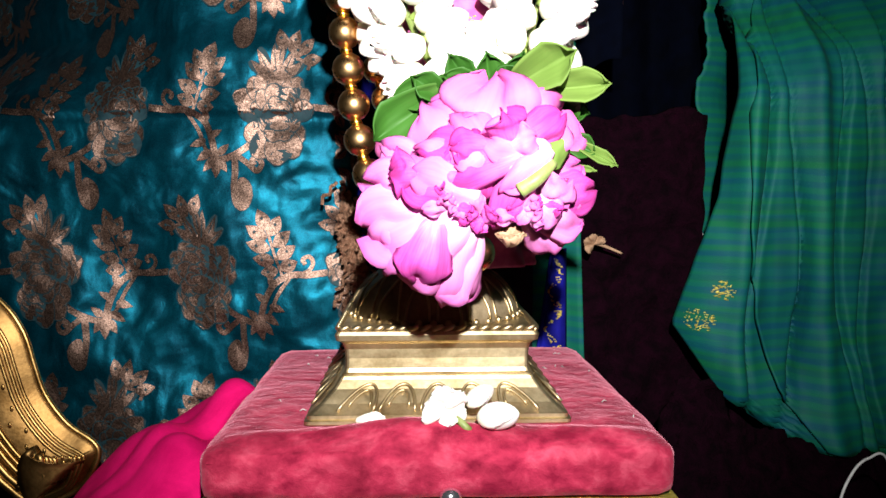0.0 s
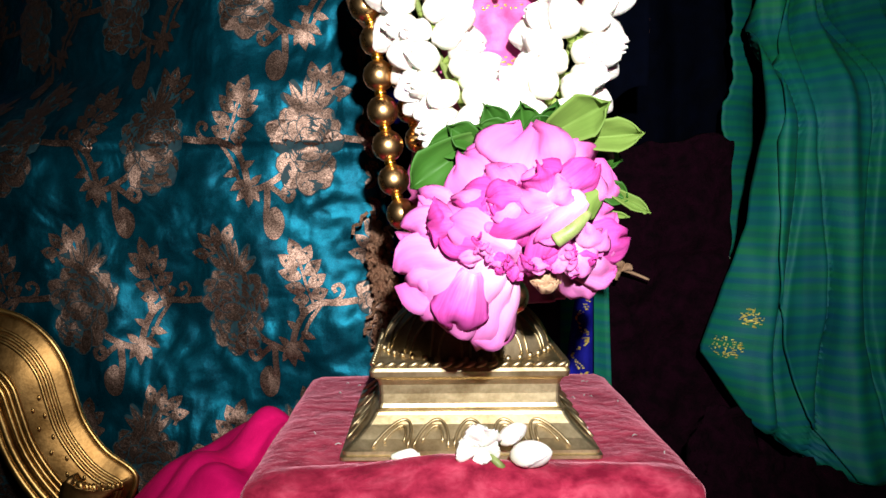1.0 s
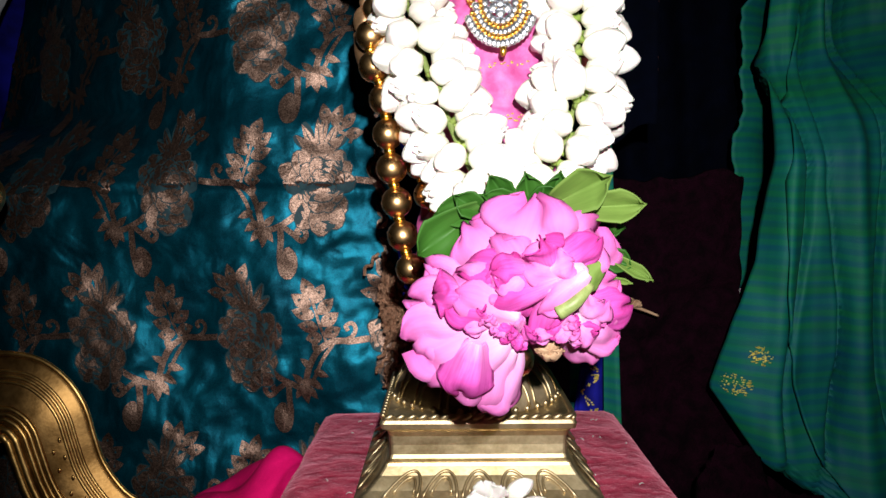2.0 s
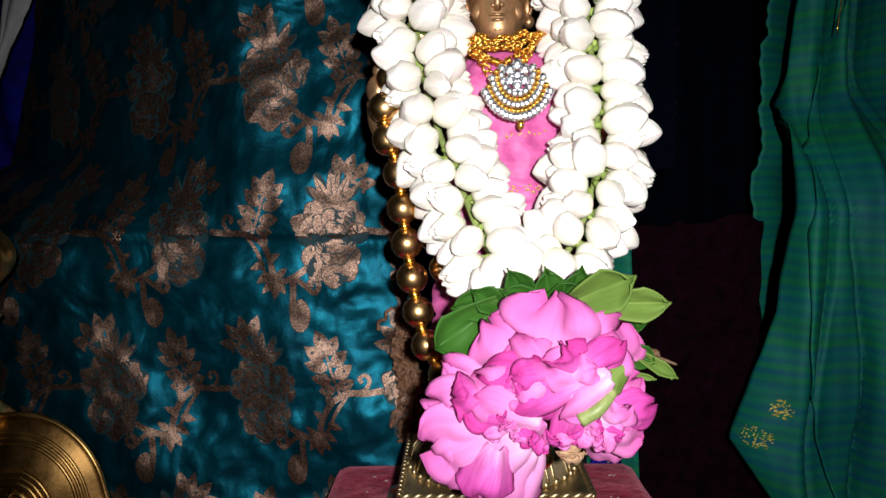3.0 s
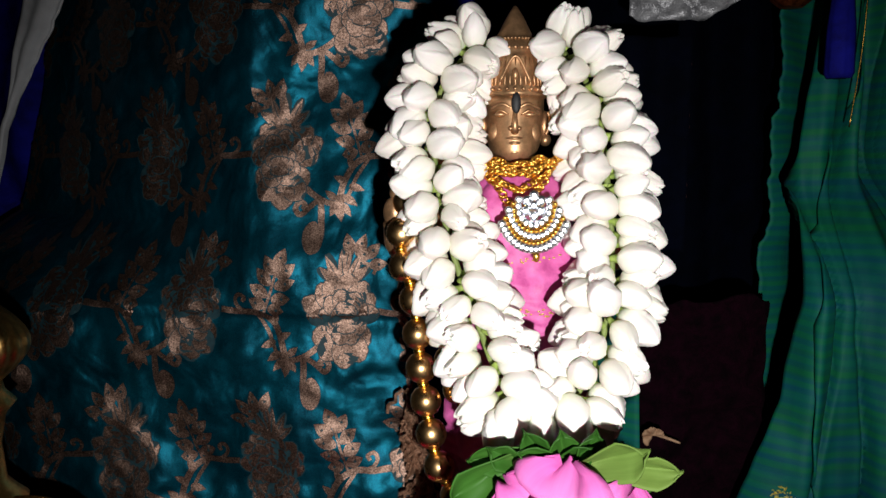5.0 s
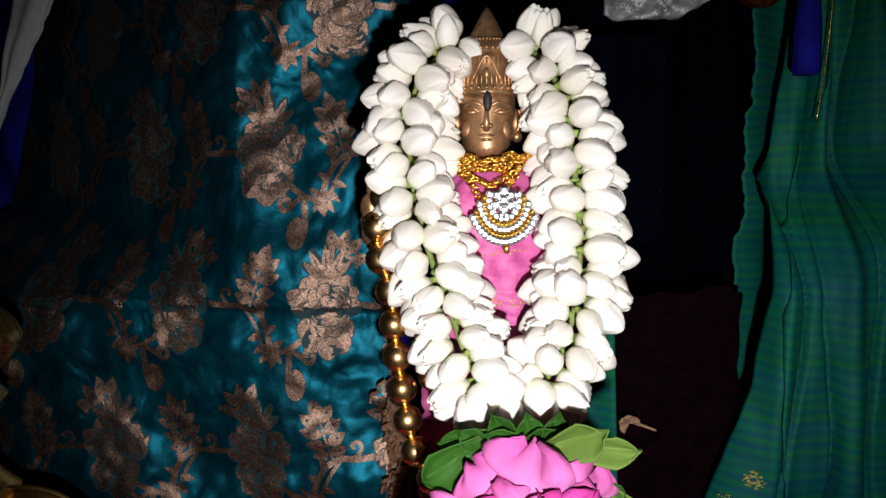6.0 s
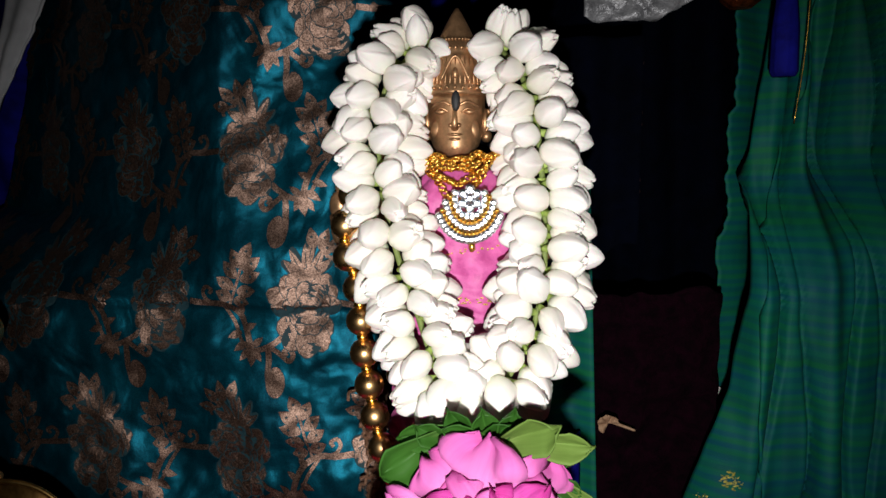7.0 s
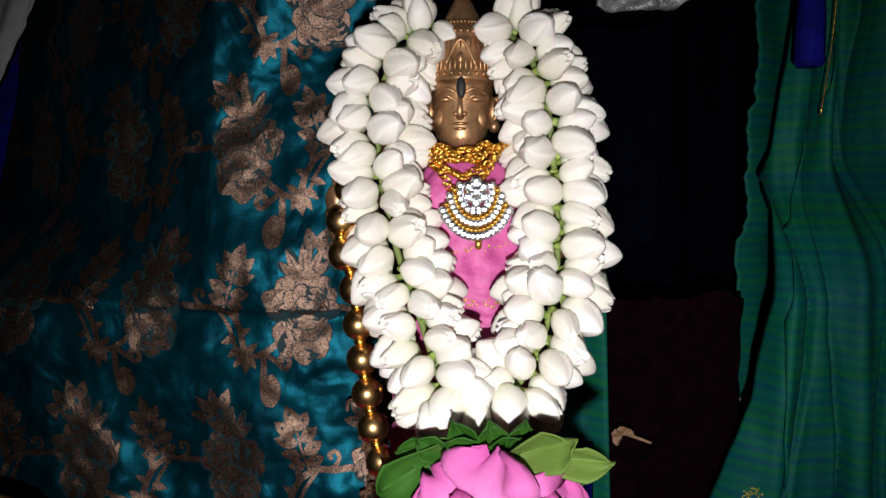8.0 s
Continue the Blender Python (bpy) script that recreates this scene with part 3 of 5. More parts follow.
sheet(bm, green_at, 170, 130, 0.0012)
part("front_panel", bm, GREEN, green)


def overlap_left(z):
    pts = ((0.02, 0.200), (0.056, 0.176), (0.092, 0.1640), (0.14, 0.1570), (0.20, 0.1565), (0.24, 0.166), (0.29, 0.182), (0.42, 0.215))
    return next((xa + (xb - xa) * (z - za) / (zb - za) for (za, xa), (zb, xb) in zip(pts, pts[1:]) if z <= zb), pts[-1][1])


def overlap_at(u, v):
    z = 0.0195 + 0.399 * v
    a = overlap_left(z)
    x = a + (0.341 - a) * u
    base = green_left(z)
    q = green_at((x - base) / (0.34 - base), (z - 0.0185) / 0.40)
    return x, q[1] - 0.0045 - 0.003 * math.exp(-u * 18), z


bm = bmesh.new()
sheet(bm, overlap_at, 150, 120, -0.0012)
part("overlap_panel", bm, GREEN, green)


def green_back_at(u, v):
    z = 0.100 + 0.32 * v
    x = 0.1620 + 0.006 * wob(0, 0, z, 42, 6) + 0.003 * wob(0, 0, z, 150, 2) + 0.045 * max(0.0, z - 0.19) + 0.09 * u
    return x, 0.500 + 0.045 * u - 0.004 * math.exp(-u * 9) + 0.003 * math.sin(u * 14 + 12 * z), z


bm = bmesh.new()
sheet(bm, green_back_at, 30, 110, 0.0012)
part("back_panel", bm, GREEN, green, "ruffled inner fold")

for cx, cz, n, sp in ((0.1365, 0.0905, 90, 0.0070), (0.1475, 0.107, 60, 0.0058)):
    bm = bmesh.new()
    g = random.Random(int(cx * 1e4))
    for k in range(n):
        a, r = g.uniform(0, 6.28), sp * math.sqrt(g.random())
        x, z = cx + r * math.cos(a) * 1.0, cz + r * math.sin(a) * 0.9
        best = min((abs(green_at(q / 160, (z - 0.0185) / 0.40)[0] - x), q / 160) for q in range(40))[1]
        y = green_at(best, (z - 0.0185) / 0.40)[1]
        slab(bm, x, y - 0.0012, z, 0.0014, 0.0008, 0.0005, 0)
    part("gold_motif", bm, GOLD_ZARI, green, "small gold thread motif")

# strip of green and blue cloth behind the idol
def strip_at(u, v):
    z = -0.002 + 0.268 * v
    x = -0.005 + (0.087 - 0.012 * v) * u
    return x, 0.423 + 0.004 * math.sin(u * 16 + 6 * z), z


strip = thing("green_strip_cloth", (0.04, 0.425, 0.0), "narrow green cloth with a blue gold-flecked border", "cloth")
bm = bmesh.new()
sheet(bm, strip_at, 30, 50, 0.001)
part("panel", bm, GREEN, strip)


def blue_border_at(u, v):
    z = -0.002 + 0.130 * v
    return 0.041 + 0.017 * v + (0.027 - 0.019 * v) * u, 0.411 + 0.003 * math.sin(u * 7), z


bm = bmesh.new()
sheet(bm, blue_border_at, 10, 20, 0.001)
part("border", bm, BLUE, strip, "royal blue border")


def navy_at(u, v):
    return -0.03 + 0.078 * u, 0.4125 + 0.004 * math.sin(u * 12), -0.002 + 0.32 * v


bm = bmesh.new()
sheet(bm, navy_at, 24, 20, 0.001)
part("lining", bm, SLATE, strip, "dark slate lining")
bm = bmesh.new()
g = random.Random(8)
for k in range(150):
    u, v = g.random(), g.random()
    p = blue_border_at(0.2 + 0.6 * abs(math.sin(v * 9)) * (0.5 + 0.5 * u), 0.5 + v * 0.46)
    slab(bm, p[0], p[1] - 0.0013, p[2], 0.0012, 0.0008, 0.0006)
part("gold_motif", bm, GOLD_ZARI, strip, "gold thread flecks")

# ---- magenta cloth beside the box ----
def magenta_at(u, v):
    x, y = -0.172 + 0.107 * u, 0.245 + 0.15 * v
    d = ((x + 0.100) / 0.056) ** 2 + ((y - 0.345) / 0.085) ** 2
    z = 0.057 * max(0, 1 - d * 0.55) ** 0.8 + 0.006 * wob(x, y, 0, 30, 4) + 0.005 * math.sin(x * 120 + y * 90) * max(0, 1 - d) + 0.004 * abs(math.sin(70 * x - 55 * y + 3 * wob(x, y, 0, 25))) * max(0, 1 - d)
    return x, y, max(0.001, z)


bm = bmesh.new()
sheet(bm, magenta_at, 60, 60, 0.001)
single("magenta_cloth", bm, MAGENTA, "crumpled magenta cotton cloth heaped beside the velvet box", "cloth")

# ---- red velvet box ----
YAW = 2.3
BC = (-0.0038, 0.3255)
box = thing("velvet_box", (BC[0], BC[1], 0), "crimson crushed velvet jewel box with gold trim", "box")


def velvet_block(z0, z1, grow, seed):
    bm = bmesh.new()
    bmesh.ops.create_cube(bm, size=1)
    bmesh.ops.subdivide_edges(bm, edges=bm.edges[:], cuts=22, use_grid_fill=True)
    sx, sy, sz, r = 0.160 + grow, 0.163 + grow, z1 - z0, 0.0065
    m = pose(BC[0], BC[1], (z0 + z1) / 2, 0, 0, YAW)
    for v in bm.verts:
        p = Vector((v.co.x * sx, v.co.y * sy, v.co.z * sz))
        rr = min(r, sz * 0.45)
        q = Vector([max(-h + rr, min(h - rr, c)) for c, h in zip(p, (sx / 2, sy / 2, sz / 2))])
        d = p - q
        if d.length > 1e-9:
            p = q + d.normalized() * rr
        n = wob(p.x, p.y, p.z, 45, seed)
        p += d.normalized() * 0.0009 * n if d.length > 1e-9 else Vector()
        v.co = m @ p
    return bm


lid = part("lid", velvet_block(0.0560, 0.0755, 0.0, 1), VELVET, box)
part("body", velvet_block(0.0, 0.0540, -0.002, 4), VELVET, box)


def lip_at(u, v):
    """A puffed fold of velvet along the front of the lid, against the pedestal."""
    x = -0.0770 + 0.152 * u
    w = math.sin(math.pi * min(1, max(0, u))) ** 0.35
    a = math.pi * v
    h = 0.0045 + 0.0034 * math.exp(-((x + 0.014) / 0.017) ** 2) + 0.0009 * wob(x, 0, 0, 90, 2) + 0.0007 * wob(x, v, 0, 200, 2)
    return x, 0.2555 + 0.040 * x - 0.0105 * math.cos(a), 0.0738 + (h * w + 0.0006) * math.sin(a) - 0.003 * math.cos(a) * (v < 0.5)


bm = bmesh.new()
sheet(bm, lip_at, 50, 14)
part("front_fold", bm, VELVET, lid, "puffed velvet fold")
bm = bmesh.new()
slab(bm, BC[0], BC[1], 0.0550, 0.1612, 0.1642, 0.0018, YAW, 0.0006)
part("gold_trim", bm, GOLD_ZARI, box, "thin gold braid along the lid")
bm = bmesh.new()
ball(bm, (0.0025, 0.2425, 0.0595), 0.0038, 0.003, 0.0032)
ball(bm, (0.0025, 0.2415, 0.056), 0.0028, 0.002, 0.004)
part("latch", bm, STONE, box, "small silver latch")

bm = bmesh.new()
lint_rng = random.Random(17)
for k in range(14):
    p = Vector((lint_rng.uniform(0.046, 0.074) if k % 3 else lint_rng.uniform(-0.078, -0.052), lint_rng.uniform(0.258, 0.385), 0.0760))
    a = lint_rng.uniform(0, 6.28)
    d = Vector((math.cos(a), math.sin(a), 0)) * lint_rng.uniform(0.0004, 0.0013)
    tube(bm, [p - d, p + Vector((0, 0, 0.0006)), p + d], 0.00015, 5)
tagged(part("lint", bm, THREAD, lid, "pale specks of lint"), kind="stuff")

# ---- brass pedestal ----
PX, PY = -0.0035, 0.3165
ped = thing("brass_pedestal", (PX, PY, 0.0755), "worn brass square pedestal with embossed petals", "pedestal")


def tiers(bm, rows):
    """Square stages: rows of (width, z)."""
    rings = []
    for w, z in rows:
        h, r = w / 2, min(0.0016, w * 0.1)
        ring = []
        for cx, cy, a0 in ((1, 1, 0), (-1, 1, 90), (-1, -1, 180), (1, -1, 270)):
            for k in range(4):
                a = radians(a0 + 30 * k)
                p = pose(PX, PY, z, 0, 0, YAW) @ Vector((cx * (h - r) + r * math.cos(a), cy * (h - r) + r * math.sin(a), 0))
                ring.append(bm.verts.new(p))
        rings.append(ring)
    n = len(rings[0])
    for a, b in zip(rings, rings[1:]):
        for i in range(n):
            bm.faces.new((a[i], a[(i + 1) % n], b[(i + 1) % n], b[i]))
    bm.faces.new(rings[0])
    bm.faces.new(rings[-1])
    return bm


bm = bmesh.new()
tiers(bm, [(0.0955, 0.0755), (0.0965, 0.0760), (0.0965, 0.0772), (0.0945, 0.0777), (0.0945, 0.0790), (0.0930, 0.0795), (0.0860, 0.0822), (0.0775, 0.0865), (0.0735, 0.0895), (0.0725, 0.0905)])
part("base", bm, BRASS, ped, smooth=False)
bm = bmesh.new()
tiers(bm, [(0.0715, 0.0900), (0.0715, 0.0912), (0.0698, 0.0918), (0.0690, 0.0932), (0.0688, 0.0970), (0.0692, 0.1005), (0.0706, 0.1026), (0.0730, 0.1038)])
part("waist", bm, BRASS, ped, smooth=False)
bm = bmesh.new()
tiers(bm, [(0.0728, 0.1036), (0.0750, 0.1041), (0.0758, 0.1062), (0.0745, 0.1074), (0.0725, 0.1080), (0.0700, 0.1088)])
part("cornice", bm, BRASS, ped, smooth=False)


def dome_rows():
    return [(0.0335, 0.1086), (0.0340, 0.1105), (0.0335, 0.1130), (0.0322, 0.1165), (0.0300, 0.1200), (0.0268, 0.1235), (0.0230, 0.1265), (0.0195, 0.1290)]


bm = bmesh.new()
lathe(bm, dome_rows(), 64, pose(PX, PY, 0), lambda a, k: 1 + 0.03 * (1 - k) * abs(math.sin(2 * a)) * 1.5 + 0.012 * abs(math.sin(8 * a)))
part("lotus_dome", bm, PATINA, ped, "dull patinated brass dome")

side_x = lambda s, d, w: pose(PX, PY, 0, 0, 0, YAW + 90 * s) @ Vector((d, -w, 0))
FRONT = [0, 1, 3]
for s in FRONT:
    # twisted rope along the cornice, and petals raised on the sloping base
    for k in range(17):
        p = side_x(s, -0.0345 + 0.0345 * k / 8, 0.0366)
        bm = bmesh.new()
        ball(bm, (0, 0, 0), 0.0026, 0.0014, 0.0011, 10)
        part("rope_bead", bm, BRASS, ped, m=pose(p.x, p.y, 0.1086, 0, -25, YAW + 90 * s))
    for k in range(5):
        c = -0.030 + 0.015 * k
        line = []
        for j in range(15):
            a = math.pi * j / 14
            h = math.sin(a)
            z = 0.0805 + 0.0078 * h
            wdt = 0.0475 - (z - 0.0795) / 0.0100 * 0.0102
            q = side_x(s, (c + 0.0064 * math.cos(a)) * (1 - 0.18 * h), wdt + 0.0002)
            line.append(Vector((q.x, q.y, z)))
        bm = bmesh.new()
        tube(bm, line, 0.0006, 6)
        part("embossed_petal", bm, BRASS, ped)
        mid_p = sum(line, Vector()) / len(line) + Vector((0, 0, -0.0014))
        bm = bmesh.new()
        tube(bm, [mid_p + (p - mid_p) * 0.58 for p in line], 0.0005, 6)
        part("embossed_petal", bm, BRASS, ped)
for k in range(18):
    a = 2 * math.pi * k / 18
    line = []
    for da, zz in ((-0.13, 0.1105), (-0.12, 0.1165), (-0.06, 0.1225), (0, 0.1255), (0.06, 0.1225), (0.12, 0.1165), (0.13, 0.1105)):
        rows = dome_rows()
        r = next(ra + (rb - ra) * (zz - za) / (zb - za) for (ra, za), (rb, zb) in zip(rows, rows[1:]) if za <= zz <= zb)
        r *= 1 + 0.03 * (1 - (zz - 0.1086) / 0.0204) * abs(math.sin(2 * (a + da))) * 1.5 + 0.012 * abs(math.sin(8 * (a + da)))
        line.append(Vector((PX + (r + 0.0001) * math.cos(a + da), PY + (r + 0.0001) * math.sin(a + da), zz)))
    bm = bmesh.new()
    tube(bm, smooth_line(line, 3), 0.0006, 6)
    part("lotus_petal_rib", bm, BRASS, ped)
for k in range(40):
    a = 2 * math.pi * k / 40
    bm = bmesh.new()
    ball(bm, (0, 0, 0), 0.0014, seg=8)
    part("dome_bead", bm, BRASS, ped, m=pose(PX + 0.0352 * math.cos(a), PY + 0.0352 * math.sin(a), 0.1098))

# ---- copper-brass idol: one plain mesh ----
IX, IY = 0.0002, 0.3165
bm = bmesh.new()


def oval(rows, seg=32, slot=0, c=(IX, IY)):
    """rows of (half width, half depth, z, y shift)."""
    rings = [[bm.verts.new((c[0] + a * math.cos(2 * math.pi * i / seg), c[1] + d + b * math.sin(2 * math.pi * i / seg), z)) for i in range(seg)] for a, b, z, d in rows]
    for p, q in zip(rings, rings[1:]):
        for i in range(seg):
            bm.faces.new((p[i], p[(i + 1) % seg], q[(i + 1) % seg], q[i])).material_index = slot
    bm.faces.new(rings[0])
    bm.faces.new(rings[-1])


oval([(0.018, 0.015, 0.1285, 0), (0.021, 0.016, 0.15, 0), (0.019, 0.014, 0.20, 0), (0.017, 0.012, 0.225, 0), (0.022, 0.013, 0.255, 0), (0.026, 0.012, 0.268, 0.001), (0.016, 0.010, 0.277, 0.001), (0.0085, 0.0085, 0.281, 0), (0.008, 0.008, 0.288, 0)])
oval([(0.003, 0.003, 0.2815, -0.007), (0.0072, 0.0070, 0.2830, -0.0050), (0.0096, 0.0096, 0.2862, -0.0032), (0.0110, 0.0114, 0.2905, -0.0015), (0.0117, 0.0124, 0.2955, 0.0002), (0.0120, 0.0130, 0.3005, 0.001), (0.0121, 0.0134, 0.305, 0.002), (0.0122, 0.0136, 0.3075, 0.002)])
oval([(a * (1.0 if z < 0.312 else 1.13), b * (1.0 if z < 0.312 else 1.10), 0.3072 + (z - 0.3072) * 1.1, d) for a, b, z, d in [(0.0128, 0.0144, 0.3072, 0.002), (0.0130, 0.0147, 0.3085, 0.002), (0.0124, 0.0140, 0.3095, 0.002), (0.0127, 0.0143, 0.3105, 0.002), (0.0114, 0.0132, 0.3115, 0.002), (0.0107, 0.0122, 0.316, 0.003), (0.0098, 0.0113, 0.3200, 0.003), (0.0100, 0.0115, 0.3210, 0.003), (0.0092, 0.0106, 0.3218, 0.003), (0.0090, 0.0103, 0.3232, 0.003),
      (0.0090, 0.0102, 0.3242, 0.003), (0.0087, 0.0098, 0.3256, 0.003), (0.0079, 0.0089, 0.3264, 0.003), (0.0077, 0.0086, 0.3276, 0.003), (0.0071, 0.0079, 0.3284, 0.003), (0.0063, 0.0070, 0.3290, 0.003), (0.0061, 0.0067, 0.3302, 0.003), (0.0053, 0.0059, 0.3318, 0.003), (0.0040, 0.0045, 0.3345, 0.003), (0.0021, 0.0024, 0.3380, 0.003), (0.0006, 0.0006, 0.3404, 0.003)]])
tube(bm, [Vector((IX, IY - 0.0120, 0.3020)), Vector((IX, IY - 0.0134, 0.2980)), Vector((IX, IY - 0.0146, 0.2947)), Vector((IX, IY - 0.0118, 0.2934))], lambda t: 0.0008 + 0.0009 * t, 10)
ball(bm, (IX, IY - 0.0124, 0.2908), 0.0033, 0.0014, 0.0007, 12)
ball(bm, (IX, IY - 0.0119, 0.2889), 0.0027, 0.0016, 0.0009, 12)
ball(bm, (IX, IY - 0.0106, 0.2855), 0.0030, 0.0022, 0.0017, 12)
for sx in (-1, 1):
    ball(bm, (IX + sx * 0.0056, IY - 0.0103, 0.3000), 0.0030, 0.0020, 0.0012, 12)
    tube(bm, smooth_line([(IX + sx * 0.0024, IY - 0.0117, 0.2998), (IX + sx * 0.0056, IY - 0.0119, 0.3014), (IX + sx * 0.0090, IY - 0.0094, 0.2998)], 5), 0.0004, 8)
    ball(bm, (IX + sx * 0.0016, IY - 0.0127, 0.2945), 0.0012, 0.0012, 0.0010, 10)
    tube(bm, smooth_line([(IX + sx * 0.0018, IY - 0.0119, 0.3026), (IX + sx * 0.0052, IY - 0.0116, 0.3040), (IX + sx * 0.0096, IY - 0.0090, 0.3020)], 5), 0.0006, 8)
    ball(bm, (IX + sx * 0.0122, IY + 0.001, 0.2965), 0.0022, 0.0034, 0.0058, 12)
    tube(bm, smooth_line([(IX + sx * 0.0132, IY - 0.003, 0.3015), (IX + sx * 0.0144, IY - 0.003, 0.2985), (IX + sx * 0.0136, IY - 0.003, 0.2945), (IX + sx * 0.0126, IY - 0.003, 0.2925)], 5), 0.0007, 8)
    ball(bm, (IX + sx * 0.0128, IY + 0.001, 0.2905), 0.0024, 0.0024, 0.0026, 12)
    tube(bm, smooth_line([(IX + sx * 0.024, IY, 0.266), (IX + sx * 0.037, IY - 0.002, 0.245), (IX + sx * 0.045, IY - 0.012, 0.248), (IX + sx * 0.0462, IY - 0.018, 0.258)], 6), lambda t: 0.0068 - 0.002 * t, 12)
    ball(bm, (IX + sx * 0.0462, IY - 0.019, 0.262), 0.0046, 0.004, 0.0062, 14)
    ball(bm, (IX + sx * 0.0455, IY - 0.019, 0.2695), 0.0028, 0.0028, 0.0032, 12)
tube(bm, smooth_line([(IX - 0.0060, IY - 0.0108, 0.3125), (IX, IY - 0.0104, 0.3225), (IX + 0.0060, IY - 0.0108, 0.3125)], 6), 0.0006, 8)
ball(bm, (IX, IY - 0.0108, 0.3155), 0.0014, 0.0012, 0.0024, 10)
for k in range(9):
    a = math.pi * (1.18 + 0.64 * k / 8)
    ball(bm, (IX + 0.0097 * math.cos(a), IY + 0.003 + 0.0109 * math.sin(a), 0.3262), 0.0010, seg=8)
    ball(bm, (IX + 0.0129 * math.cos(a), IY + 0.002 + 0.0145 * math.sin(a), 0.3098), 0.0009, seg=8)
for k in range(15):
    a = math.pi * (1.12 + 0.76 * k / 14)
    tube(bm, [Vector((IX + 0.0122 * math.cos(a), IY + 0.002 + 0.0138 * math.sin(a), 0.3112)), Vector((IX + 0.0116 * math.cos(a), IY + 0.003 + 0.0129 * math.sin(a), 0.3160)), Vector((IX + 0.0110 * math.cos(a), IY + 0.003 + 0.0122 * math.sin(a), 0.3225))], 0.0004, 6)
    ball(bm, (IX + 0.0083 * math.cos(a), IY + 0.003 + 0.0093 * math.sin(a), 0.3300), 0.0007, seg=6)
for sx in (-1, 1):
    ball(bm, (IX + sx * 0.0066, IY - 0.0076, 0.2930), 0.0040, 0.0024, 0.0046, 14)
ball(bm, (IX + 0.0004, IY - 0.0132, 0.3042), 0.0019, 0.0012, 0.0042, 14, 1)
single("idol_statue", bm, [IDOL, BLACK], "small copper-brass idol with a tall crown and black forehead mark", "statue")

# ---- pink silk robe on the idol ----
def robe_at(u, v):
    z = 0.129 + 0.147 * v
    a = math.pi * (-1.0 + 2.0 * u)
    w = 0.027 + 0.004 * math.cos(v * 3)
    f = 1 + 0.05 * math.sin(9 * a + 8 * v) + 0.035 * math.sin(60 * v + 2 * math.sin(2 * a)) + 0.02 * math.sin(150 * v + 5 * math.sin(3 * a + 20 * v))
    if v > 0.94:
        f *= 1 - 0.4 * (v - 0.94) / 0.06
    return IX + 0.004 + w * f * math.sin(a), IY - 0.002 - 0.0185 * f * math.cos(a), z


robe = thing("idol_robe", (IX, IY, 0.129), "bright pink silk robe wrapped round the idol", "robe")
bm = bmesh.new()
sheet(bm, robe_at, 90, 150, 0.0008)
part("cloth", bm, PINK_SILK, robe)
bm = bmesh.new()
fleck = random.Random(41)
for k in range(150):
    u = fleck.uniform(0.28, 0.72)
    low = k % 3 > 0
    v = (0.645 + 0.022 * fleck.random() + 0.012 * math.sin(9 * u)) if low else (0.775 + 0.012 * fleck.random() + 0.10 * (u - 0.5))
    p = robe_at(u, v)
    slab(bm, p[0], p[1] - 0.0009, p[2], fleck.uniform(0.0006, 0.0013), 0.0006, 0.0005, fleck.uniform(-30, 30))
tagged(part("gold_border", bm, GOLD_ZARI, robe, "broken gold thread border"), kind="stuff")

# ---- necklaces ----
chain = thing("gold_chain_necklace", (IX, IY - 0.018, 0.27), "heaped gold link chain round the idol's neck", "necklace")
lk = bmesh.new()
tube(lk, [Vector((0.0014 * math.cos(a * math.pi / 5), 0, 0.0010 * math.sin(a * math.pi / 5))) for a in range(11)], 0.00042, 6)
LINK = to_mesh("link", lk, GOLD)
g = random.Random(12)
for w, drop, yo, top in ((0.0140, 0.0030, 0.0178, 0.2855), (0.0158, 0.0062, 0.0188, 0.2855), (0.0176, 0.0092, 0.0200, 0.2870), (0.0186, 0.0135, 0.0208, 0.2870), (0.0150, 0.0160, 0.0215, 0.2830)):
    n = 46
    for k in range(n):
        s = -1 + 2 * k / (n - 1)
        x = IX + 0.001 + w * s
        z = top - drop * (1 - abs(s) ** 1.4) - 0.002 + 0.0032 * wob(s * 2.6, drop * 900, 0, 1, 2)
        y = IY - yo * math.sqrt(max(0.05, 1 - 0.55 * s * s))
        part_of("link", LINK, chain, pose(x + g.uniform(-3e-4, 3e-4), y - g.uniform(0, 6e-4), z, g.uniform(-50, 50) + 90 * (k % 2), g.uniform(-40, 40), g.uniform(-30, 30)))

